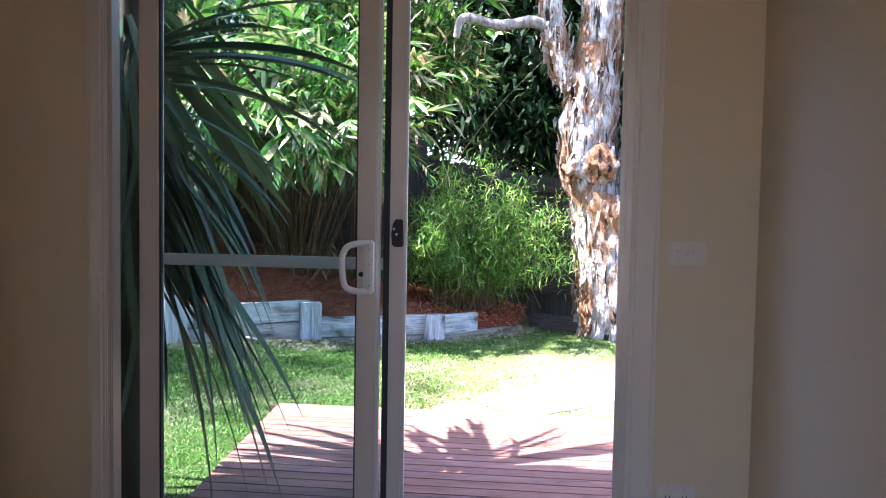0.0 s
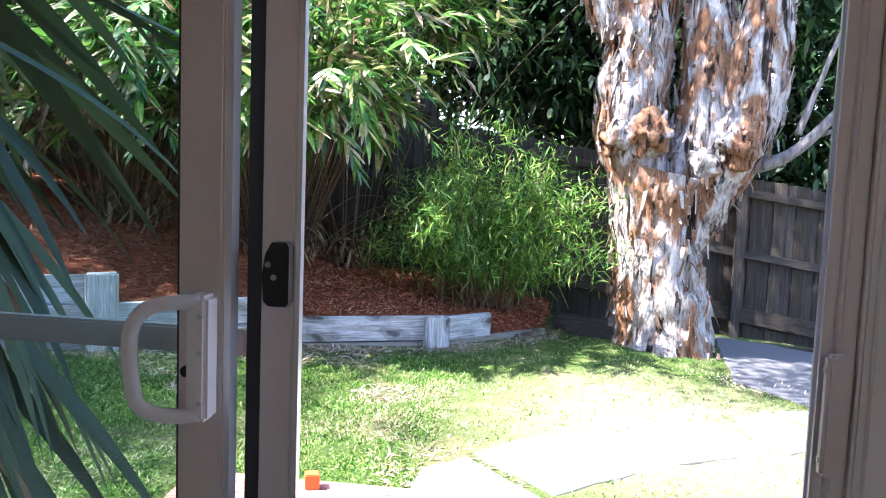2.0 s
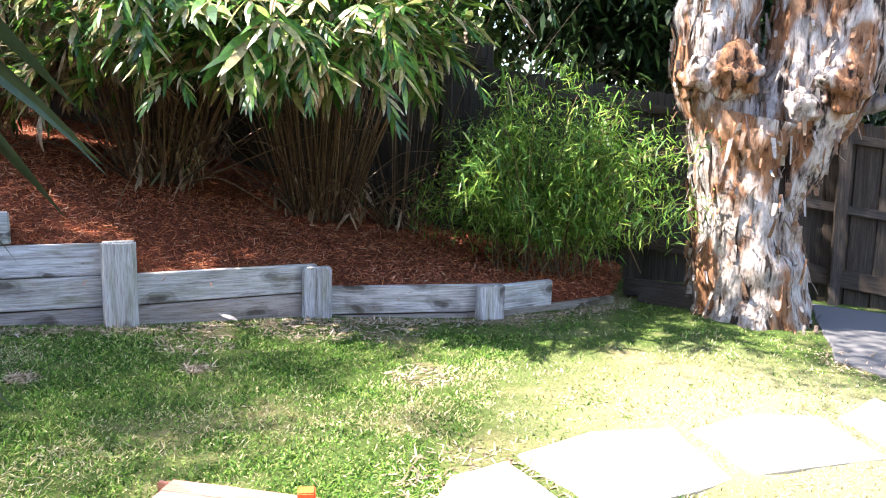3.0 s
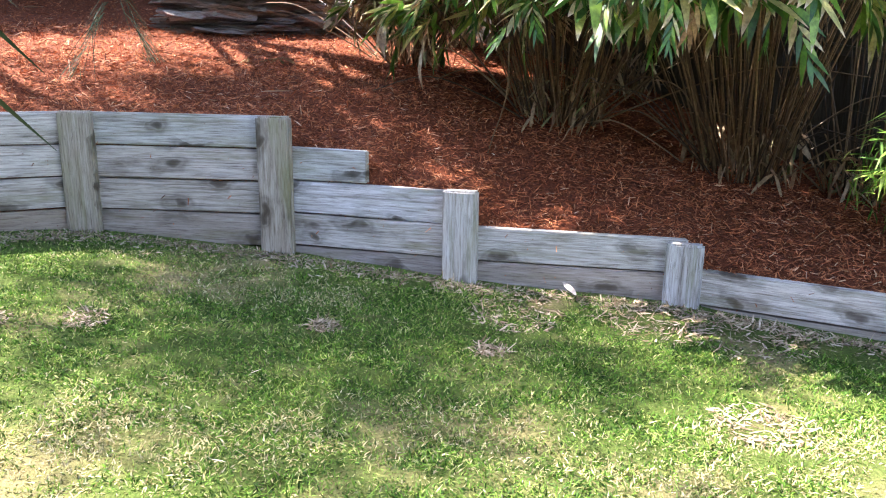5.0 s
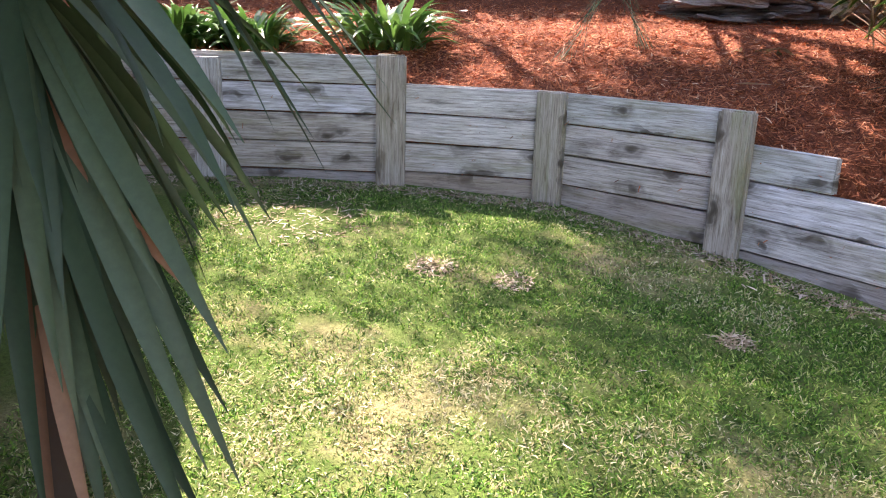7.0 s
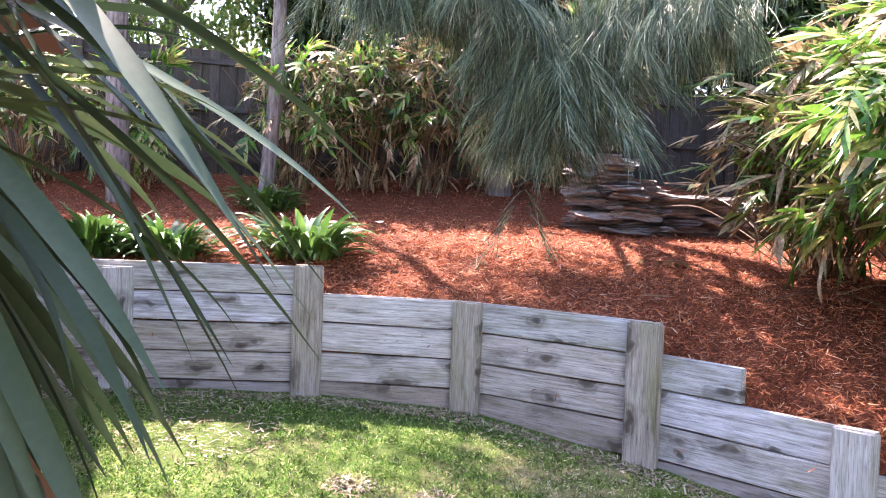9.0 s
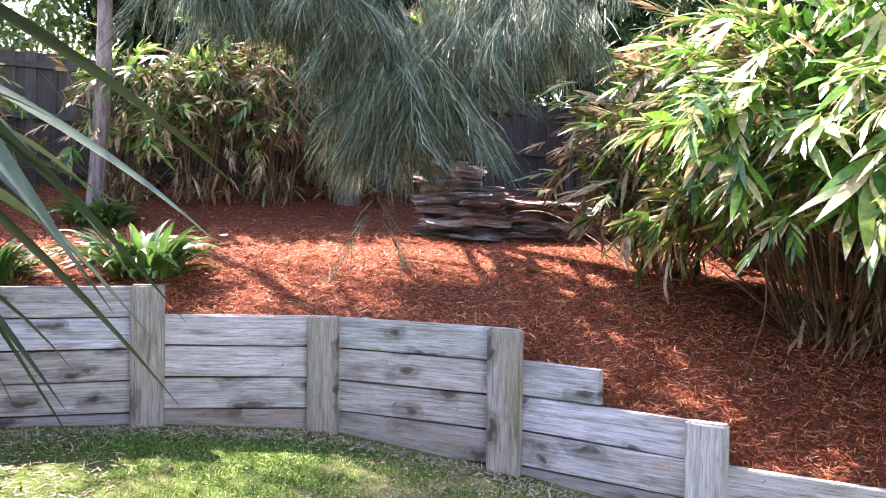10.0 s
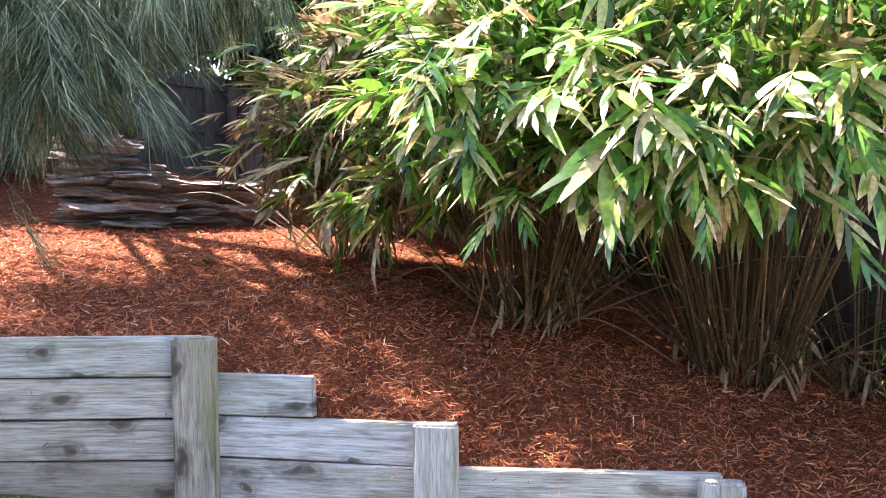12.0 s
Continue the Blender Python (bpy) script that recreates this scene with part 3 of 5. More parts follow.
rail((DL, 0.0, 0.0), (DR, 0.15, 0.03), "sill")
# glass leaf slid to the fixed side
GL, GR = -0.955, -0.131
rail((GL, 0.045, 0.035), (GL + 0.07, 0.075, 2.07), "stile")
rail((GR - 0.065, 0.040, 0.035), (GR, 0.075, 2.07), "stile")
part("edge_strip", box((GR, 0.046, 0.035), (GR + 0.010, 0.073, 2.07)), ALU_EDGE, door, "bright edge strip")
rail((GL + 0.07, 0.045, 0.035), (GR - 0.065, 0.075, 0.115), "bottom_rail")
rail((GL + 0.07, 0.045, 2.0), (GR - 0.065, 0.075, 2.07), "top_rail")
gp = part("pane", box((GL + 0.065, 0.058, 0.11), (GR - 0.06, 0.063, 2.005)), GLASS, door, "clear glass pane")
gp.visible_shadow = False
for x in (GL + 0.070, GR - 0.071):
    part("seal", box((x, 0.050, 0.115), (x + 0.006, 0.070, 2.0)), RUBBER, door, "black rubber seal")
# insect-screen leaf behind it
SL, SR = -0.948, -0.046
rail((SL, 0.098, 0.035), (SL + 0.05, 0.118, 2.07), "stile")
st = rail((SR - 0.051, 0.098, 0.035), (SR, 0.120, 2.07), "stile")
part("seal", box((SR - 0.072, 0.100, 0.035), (SR - 0.051, 0.116, 2.07)), RUBBER, door, "black brush seal")
part("edge_strip", box((SR, 0.101, 0.035), (SR + 0.007, 0.117, 2.07)), ALU_EDGE, door, "bright edge strip")
rail((SL + 0.055, 0.098, 0.995), (SR - 0.072, 0.118, 1.035), "mid_rail", ALUMINIUM)
rail((SL + 0.055, 0.098, 0.035), (SR - 0.072, 0.118, 0.10), "bottom_rail")
rail((SL + 0.055, 0.098, 2.01), (SR - 0.072, 0.118, 2.07), "top_rail")
# screen latch
lat = bmesh.new()
prof = [(-0.085, 1.083), (-0.078, 1.076), (-0.052, 1.076), (-0.048, 1.082), (-0.048, 1.162), (-0.052, 1.168), (-0.074, 1.168), (-0.083, 1.152), (-0.088, 1.12)]
f0 = [lat.verts.new((x, 0.076, z)) for x, z in prof]
f1 = [lat.verts.new((x, 0.099, z)) for x, z in prof]
lat.faces.new(f0)
lat.faces.new(f1[::-1])
for k in range(len(prof)):
    lat.faces.new((f0[k], f1[k], f1[(k + 1) % len(prof)], f0[(k + 1) % len(prof)]))
bmesh.ops.recalc_face_normals(lat, faces=lat.faces[:])
latch = part("latch", lat, BLACK, door, "black plastic screen latch")
for z in (1.118, 1.136):
    bm = bmesh.new()
    bmesh.ops.create_cone(bm, cap_ends=True, segments=10, radius1=0.0045, radius2=0.0035, depth=0.004, matrix=Matrix.Translation((-0.070 + (z - 1.118) * -0.5, 0.074, z)) @ pose(0, 0, 0, 90, 0, 0))
    part("screw", bm, STEEL, latch, "small bright screw")
# handle: a plate and a D-shaped grip
hp = part("handle_plate", box((GR - 0.036, 0.000, 0.922), (GR - 0.005, 0.041, 1.098), 0.006, 3), HANDLE, door, "cream handle plate")
v, f = tube(bent([(GR - 0.02, 0.010, 1.088), (GR - 0.05, -0.008, 1.088), (GR - 0.082, -0.024, 1.078), (GR - 0.098, -0.030, 1.045), (GR - 0.096, -0.030, 0.985), (GR - 0.086, -0.024, 0.946), (GR - 0.05, -0.008, 0.932), (GR - 0.02, 0.010, 0.932)], 5), [0.0105] * 36, 10)
part("handle_grip", mesh_of("handle_grip", v, f, HANDLE, True), HANDLE, hp, "cream D-shaped pull handle")
bm = bmesh.new()
bmesh.ops.create_cone(bm, cap_ends=True, segments=14, radius1=0.009, radius2=0.008, depth=0.012, matrix=Matrix.Translation((GR - 0.048, 0.034, 0.985)) @ pose(0, 0, 0, 90, 0, 0))
part("lock_knob", bm, BLACK, hp, "dark lock knob")
for z in (0.95, 1.02, 1.07):
    bm = bmesh.new()
    bmesh.ops.create_cone(bm, cap_ends=True, segments=8, radius1=0.004, radius2=0.004, depth=0.004, matrix=Matrix.Translation((GR - 0.014, -0.001, z)) @ pose(0, 0, 0, 90, 0, 0))
    part("screw", bm, STEEL, hp, "small screw")
part("strike_plate", box((DR - 0.036, -0.022, 0.925), (DR - 0.012, -0.004, 1.076), 0.004, 2), ALUMINIUM, door, "pale metal latch keeper")
for z in (0.945, 1.056):
    part("screw", box((DR - 0.0375, -0.016, z - 0.004), (DR - 0.0355, -0.008, z + 0.004), 0.001), STEEL, door)

# switch and power outlet
sw = thing("light_switch", (0.86, -0.001, 1.08), "white plastic light switch plate on the wall", "light switch")
pl = part("plate", box((0.80, -0.012, 1.043), (0.918, -0.001, 1.118), 0.004, 2), WHITE_PLASTIC, sw)
for x in (0.836, 0.859, 0.882):
    part("rocker", box((x - 0.006, -0.017, 1.074), (x + 0.006, -0.011, 1.090), 0.002), WHITE_PLASTIC, pl)
po = thing("power_outlet", (0.86, -0.001, 0.31), "white plastic double power outlet on the wall", "power outlet")
pl = part("plate", box((0.792, -0.012, 0.275), (0.91, -0.001, 0.35), 0.004, 2), WHITE_PLASTIC, po)
for x in (0.825, 0.877):
    part("rocker", box((x - 0.005, -0.016, 0.325), (x + 0.005, -0.011, 0.339), 0.002), WHITE_PLASTIC, pl)
    for dx, dz in ((-0.006, 0.308), (0.006, 0.308), (0.0, 0.294)):
        part("socket_slot", box((x + dx - 0.0013, -0.0128, dz - 0.004), (x + dx + 0.0013, -0.0115, dz + 0.004)), BLACK, pl)

# ---- deck ----
deck = thing("deck", (0.5, 1.1, -0.1), "low reddish-brown timber deck outside the door", "deck", kind="structure")
y, k = 0.245, 0
while y < 1.98:
    left = -0.95 - (y - 0.15) * 0.07
    ln = 4.6 - left
    me = board("deck_board", ln, 0.086, 0.022, DECK_WOOD, 0.003, 0.0008, 900 + k)
    ob = new("deck_board", me)
    ob.matrix_basis = Matrix.Translation((left + ln / 2, y, 0.019)) @ pose(0, 0, 0, 90, 0, 0)
    child(ob, deck)
    y += 0.0905
    k += 1
part("fascia", board("fascia", 5.72, 0.14, 0.022, DECK_WOOD, 0.003, 0.0008, 77), DECK_WOOD, deck).matrix_basis = Matrix.Translation((1.73, 2.0, -0.05))
for x in (-0.8, 0.3, 1.4, 2.5, 3.6):
    part("joist", box((x, 0.22, -0.15), (x + 0.045, 1.985, -0.005 + 0.012)), DARK_FENCE, deck)
for x, y in ((-0.55, 1.93), (1.02, 1.96)):
    ob = single("timber_block", box((-0.028, -0.028, 0), (0.028, 0.028, 0.06), 0.004, 2), ORANGE, "small orange painted block on the deck edge", "block", "orange blocks on the deck")
    ob.matrix_basis = pose(x, y, 0.031, 0, 0, 20)


# ---- lawn, mulch, stones underfoot ----
def inside(poly, x, y):
    x, y = np.asarray(x), np.asarray(y)
    hit = np.zeros(x.shape, bool)
    for (ax, ay), (bx, by) in zip(poly, poly[1:] + poly[:1]):
        cross = (ay > y) != (by > y)
        hit ^= cross & (x < (bx - ax) * (y - ay) / ((by - ay) if abs(by - ay) > 1e-9 else 1e-9) + ax)
    return hit


LAWN = [(p.x, p.y) for p in LINE[1:]] + [(4.5, 7.0), (4.5, 2.02), (-1.14, 2.02), (-1.0, 0.2), (-1.6, -0.3), (-1.6, -2.0), (-4.6, -2.0)]
STONES = [[(0.02, 2.78), (0.40, 2.34), (0.86, 2.78), (0.66, 3.26), (0.30, 3.12)], [(0.74, 3.26), (0.95, 2.84), (1.54, 3.28), (1.37, 3.70), (1.02, 3.55)],
          [(1.46, 3.74), (1.66, 3.34), (2.05, 3.70), (1.74, 4.18)], [(1.82, 4.22), (2.14, 3.78), (2.66, 4.10), (2.50, 4.55)],
          [(1.72, 4.9), (2.2, 4.45), (3.9, 5.2), (4.2, 6.75), (1.95, 6.75)], [(-0.22, 2.08), (0.05, 2.06), (0.36, 2.28), (-0.02, 2.70), (-0.2, 2.5)]]
for poly in STONES:
    bm = bmesh.new()
    cx, cy = sum(p[0] for p in poly) / len(poly), sum(p[1] for p in poly) / len(poly)
    zt = float(lawn_z(cx, cy)) + 0.014
    ring = []
    for (ax, ay), (bx, by) in zip(poly, poly[1:] + poly[:1]):
        for k in range(5):
            t = k / 5
            q = Vector((ax + (bx - ax) * t, ay + (by - ay) * t, 0))
            q += (q - Vector((cx, cy, 0))) * 0.05 * noise.noise(q * 5)
            ring.append(q)
    top = [bm.verts.new((q.x - cx, q.y - cy, float(lawn_z(q.x, q.y)) + 0.016 - zt)) for q in ring]
    low = [bm.verts.new((q.x - cx, q.y - cy, -0.07)) for q in ring]
    bm.faces.new(top)
    for k in range(len(ring)):
        bm.faces.new((low[k], low[(k + 1) % len(ring)], top[(k + 1) % len(ring)], top[k]))
    bmesh.ops.recalc_face_normals(bm, faces=bm.faces[:])
    bmesh.ops.bevel(bm, geom=[e for e in bm.edges if e.verts[0].co.z > -0.05 and e.verts[1].co.z > -0.05], offset=0.008, segments=1, affect="EDGES")
    ob = single("paving_stone", bm, SHADED_SLAB if cy > 4.9 else CONCRETE, "broad concrete slab beside the fence, tree shade in its colour" if cy > 4.9 else "pale grey irregular paving stone set in the lawn", "paving stone", "paving stones across the lawn")
    ob.location = (cx, cy, zt)

rng = np.random.default_rng(5)


def scatter(n, x0, x1, y0, y1):
    return rng.uniform(x0, x1, n), rng.uniform(y0, y1, n)


xs, ys = [], []
for n, zone in ((290000, (-4.9, -0.2, 0.0, 4.6)), (80000, (-2.5, 3.6, 2.0, 6.6))):
    x, y = scatter(n, *zone)
    ok = inside(LAWN, x, y)
    for poly in STONES:
        ok &= ~inside(poly, x, y)
    xs.append(x[ok])
    ys.append(y[ok])
x, y = np.concatenate(xs), np.concatenate(ys)
worn = np.array([noise.noise(Vector((a * 1.5, b * 1.5, 3.0))) + 0.5 * noise.noise(Vector((a * 6, b * 6, 1.0))) for a, b in zip(x, y)])
ok = worn < rng.uniform(0.25, 0.95, len(x))
for px, py, pr in ((-2.43, 2.86, 0.07), (-1.76, 3.33, 0.06), (-0.62, 3.62, 0.10), (-0.66, 3.9, 0.07), (-3.3, 1.55, 0.08), (-3.75, 1.75, 0.06), (-4.1, 0.75, 0.42), (-2.6, 1.0, 0.12), (-1.15, 4.55, 0.28), (-1.55, 4.30, 0.26), (-2.0, 4.0, 0.16)):
    ok &= ((x - px) ** 2 + (y - py) ** 2) > (pr * rng.uniform(0.5, 1.3, len(x))) ** 2
x, y = x[ok], y[ok]
n = len(x)
dry = np.array([noise.noise(Vector((a * 0.9, b * 0.9, 7.0))) + 0.4 * noise.noise(Vector((a * 5, b * 5, 2.0))) for a, b in zip(x, y)])
# straw thickened in two patches so they look sunlit as well as dry
dry += 1.45 * np.exp(-(((x - 1.15) / 1.25) ** 2 + ((y - 3.45) / 1.05) ** 2)) + 0.60 * np.exp(-(((x + 2.55) / 0.8) ** 2 + ((y - 1.0) / 0.55) ** 2))
straw = dry > rng.uniform(0.2, 1.05, n)
for name, pick, mat, label in (("lawn_grass", ~straw, GRASS, "short patchy green lawn grass"), ("dry_lawn_grass", straw, STRAWGRASS, "dry straw-coloured patches of lawn grass")):
    gx, gy = x[pick], y[pick]
    m = len(gx)
    way = directions(rng, m)
    way[:, 2] = rng.uniform(0.1, 1.3, m)
    v, f = blades(np.stack([gx, gy, lawn_z(gx, gy) - 0.004], 1), way, rng.uniform(0.018, 0.046, m), rng.uniform(0.0036, 0.0078, m), rng.uniform(0.1, 0.6, m), (0.9, 0.8, 0.1), rng.uniform(-1, 1, m))
    single(name, mesh_of(name, v, f, mat), mat, label, "grass", kind="stuff")

# bark chips on the bed
pts = np.array(mv).reshape(len(samples), nd, 3)


def on_bed(i, k, s, t):
    a, b2 = pts[i, k], pts[i + 1, k]
    c2, d2 = pts[i, k + 1], pts[i + 1, k + 1]
    return (a * (1 - s[:, None]) + b2 * s[:, None]) * (1 - t[:, None]) + (c2 * (1 - s[:, None]) + d2 * s[:, None]) * t[:, None]


place = []
for i in range(len(samples) - 1):
    for k in range(nd - 1):
        area = np.linalg.norm(np.cross(pts[i + 1, k] - pts[i, k], pts[i, k + 1] - pts[i, k]))
        d = dist[k]
        n = int(area * (3600 if d < 1.3 else 1900 if d < 2.6 else 800))
        if n:
            place.append(on_bed(i, k, rng.uniform(0, 1, n), rng.uniform(0, 1, n)))
place = np.concatenate(place)
n = len(place)
place[:, 2] += rng.uniform(0.0, 0.022, n)
way = directions(rng, n)
way[:, 2] *= 0.35
v, f = blades(place, way, rng.uniform(0.018, 0.065, n) * np.where(rng.uniform(size=n) < 0.06, 1.7, 1), rng.uniform(0.0022, 0.0075, n), rng.uniform(-0.2, 0.3, n), (0.8, 1.0, 0.7), rng.uniform(-0.9, 0.9, n))
single("bark_chips", mesh_of("bark_chips", v, f, CHIPS), CHIPS, "loose shredded red-brown bark chips on the bed", "mulch", kind="stuff")

# dry litter along the foot of the wall and where grass has worn away
place = []
for i in range(1, 9):
    m = 900
    t = rng.uniform(0, 1, m)
    a, b2, o = LINE[i], LINE[i + 1], outward(i)
    off = -np.abs(rng.normal(0.04, 0.08, m)) - 0.03
    px, py = a.x + (b2.x - a.x) * t + o.x * off, a.y + (b2.y - a.y) * t + o.y * off
    place.append(np.stack([px, py, lawn_z(px, py) + 0.006], 1))
for px, py, pr in ((-2.43, 2.86, 0.09), (-1.76, 3.33, 0.08), (-3.3, 1.55, 0.13), (-3.1, 1.95, 0.12), (-1.15, 4.5, 0.32), (-1.55, 4.28, 0.30), (-4.1, 0.75, 0.5), (-0.62, 3.7, 0.18), (-0.1, 2.5, 0.35), (-2.0, 3.75, 0.25), (1.9, 4.9, 0.3)):
    cnt = int(70 + 1300 * pr)
    a, r = rng.uniform(0, 6.28, cnt), pr * np.sqrt(rng.uniform(0, 1, cnt))
    place.append(np.stack([px + r * np.cos(a), py + r * np.sin(a), lawn_z(px + r * np.cos(a), py) + 0.006], 1))
place = np.concatenate(place)
n = len(place)
way = directions(rng, n)
way[:, 2] *= 0.2
v, f = blades(place, way, rng.uniform(0.02, 0.07, n), rng.uniform(0.003, 0.012, n), 0.0, (0.7, 1.0, 0.4), rng.uniform(-0.5, 0.5, n))
single("dry_litter", mesh_of("dry_litter", v, f, LITTER), LITTER, "dry leaf and grass litter along the wall", "litter", kind="stuff")


def fallen_leaf(x, y, z, turn, ln, wd, mat=PALE_LEAF):
    v, f = blades([(0, 0, 0)], [(1, 0, 0.1)], ln, wd, 0.08, (0.3, 0.9, 1.0, 0.7, 0.05), 0.25)
    ob = single("fallen_leaf", mesh_of("fallen_leaf", v, f, mat, True), mat, "pale dry curled leaf lying on the ground", "leaf", "fallen leaves")
    ob.matrix_basis = pose(x, y, z, 0, 0, turn)


for x, y, z, a, ln, wd in ((-3.92, 3.36, 1.03, 60, 0.20, 0.055), (-2.96, 4.47, 0.66, -40, 0.11, 0.02), (-7.8, 2.97, 1.62, 60, 0.18, 0.06), (-1.95, 4.15, 0.03, 150, 0.24, 0.035),
                           (-5.6, 3.7, 1.29, 20, 0.1, 0.03), (-6.6, 2.0, 1.42, 200, 0.16, 0.05), (-2.1, 2.3, 0.02, 100, 0.06, 0.012), (-1.6, 1.9, -0.01, 30, 0.06, 0.012), (-3.0, 3.15, 0.08, 10, 0.09, 0.03)):
    fallen_leaf(x, y, z, a, ln, wd)


# ---- fences ----
def fence(name, a, b2, top_a, top_b, low_a, low_b, mat, label, step=0.104):
    a, b2 = Vector(a), Vector(b2)
    run = b2 - a
    n = int(run.length / step)
    ang = math.degrees(math.atan2(run.y, run.x))
    root = thing(name, (a.x, a.y, low_a), label, "fence")
    bm = box((-0.80, -0.007, -0.056), (0.80, 0.007, 0.056), 0.002)
    me = bpy.data.meshes.new("paling")
    bm.to_mesh(me)
    bm.free()
    me.materials.append(mat)
    back = Vector((-run.y, run.x)).normalized()
    for k in range(n):
        t = (k + 0.5) / n
        p = a.lerp(b2, t)
        tz, lz = top_a + (top_b - top_a) * t + random.uniform(-0.012, 0.012), low_a + (low_b - low_a) * t - 0.55
        h = tz - lz - 0.10
        ob = new("paling", me)
        off = back * (0.016 if k % 2 else 0.0)
        ob.matrix_basis = Matrix.Translation((p.x + off.x, p.y + off.y, tz - h / 2)) @ pose(0, 0, 0, random.uniform(-0.3, 0.3), 0, ang + random.uniform(-0.6, 0.6)) @ pose(0, 0, 0, 0, -90, 0) @ Matrix.Diagonal((h / 1.6, 1, 1, 1))
        child(ob, root)
    for fz, th in ((0.90, 0.045), (0.50, 0.045), (0.10, 0.06)):
        za, zb = low_a + (top_a - low_a) * fz, low_b + (top_b - low_b) * fz
        sl = math.degrees(math.atan2(zb - za, run.length))
        m2 = board("rail", run.length, 0.075 if fz > 0.2 else 0.15, 0.035, mat, 0.004, 0.001, int(fz * 90))
        ob = new("rail", m2)
        c = (a + b2) / 2 - back * 0.03
        ob.matrix_basis = Matrix.Translation((c.x, c.y, (za + zb) / 2)) @ pose(0, 0, 0, 0, 0, ang) @ pose(0, 0, 0, 0, -sl, 0)
        child(ob, root)
    posts = max(int(run.length / 2.4), 1)
    for k in range(posts + 1):
        t = (k + 0.15) / (posts + 0.3)
        p = a.lerp(b2, t) - back * 0.085
        tz, lz = top_a + (top_b - top_a) * t - 0.03, low_a + (low_b - low_a) * t - 0.15
        ob = new("post", board("post", tz - lz, 0.09, 0.07, mat, 0.005, 0.002, 60 + k))
        ob.matrix_basis = Matrix.Translation((p.x, p.y, (tz + lz) / 2)) @ pose(0, 0, 0, 0, 0, ang) @ pose(0, 0, 0, 0, -90, 0)
        child(ob, root)
    return root


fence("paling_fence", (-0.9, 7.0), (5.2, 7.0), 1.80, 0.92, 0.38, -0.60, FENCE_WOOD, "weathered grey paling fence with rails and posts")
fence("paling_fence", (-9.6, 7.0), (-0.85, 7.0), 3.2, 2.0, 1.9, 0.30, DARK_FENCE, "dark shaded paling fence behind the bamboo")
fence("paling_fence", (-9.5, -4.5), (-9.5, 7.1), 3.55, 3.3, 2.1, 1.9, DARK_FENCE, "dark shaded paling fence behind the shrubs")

# old sleepers lying by the tree
for x, y, z, a, ln in ((0.78, 6.05, 0.0, -24, 0.8), (0.95, 5.9, -0.10, -20, 0.9), (2.0, 6.75, -0.28, -6, 3.2)):
    ob = single("garden_sleeper", board("garden_sleeper", ln, 0.14, 0.07, FENCE_WOOD, 0.01, 0.004, int(ln * 100)), FENCE_WOOD, "old grey timber sleeper edging the bed", "sleeper", "loose garden sleepers")
    ob.matrix_basis = pose(x, y, z, 0, 0, a)

# ---- stacked stone ----
pile = thing("stone_pile", (-6.9, 4.6, 1.4), "dry stack of thin grey split stones on the mulch", "stone pile")
slabs = []
for s in range(6):
    r2 = random.Random(s)
    bm = box((-0.5, -0.5, -0.5), (0.5, 0.5, 0.5))
    bmesh.ops.subdivide_edges(bm, edges=bm.edges[:], cuts=2, use_grid_fill=True)
    for v in bm.verts:
        v.co += Vector((r2.uniform(-1, 1) * 0.10, r2.uniform(-1, 1) * 0.10, r2.uniform(-1, 1) * 0.15))
    me = bpy.data.meshes.new("stone_slab")
    bm.to_mesh(me)
    bm.free()
    me.materials.append(STONE)
    slabs.append(me)
for cx, cy, high, w, d in ((-7.0, 4.22, 0.76, 0.46, 0.55), (-6.82, 4.50, 0.50, 0.44, 0.5), (-6.78, 4.95, 0.40, 0.56, 0.5), (-6.75, 5.45, 0.36, 0.60, 0.5), (-6.65, 6.0, 0.30, 0.6, 0.5)):
    z = float(mulch_z(cx, cy)) - 0.04
    stop = z + high
    while z < stop:
        h = random.uniform(0.022, 0.055)
        ob = new("stone_slab", random.choice(slabs))
        ob.matrix_basis = Matrix.Translation((cx + random.uniform(-0.08, 0.10), cy + random.uniform(-0.09, 0.09), z + h / 2)) @ pose(0, 0, 0, random.uniform(-4, 4), random.uniform(-4, 4), random.uniform(-24, 24)) @ Matrix.Diagonal((d * random.uniform(0.7, 1.1), w * random.uniform(0.7, 1.2), h * 1.15, 1))
        child(ob, pile)
        z += h * 0.97


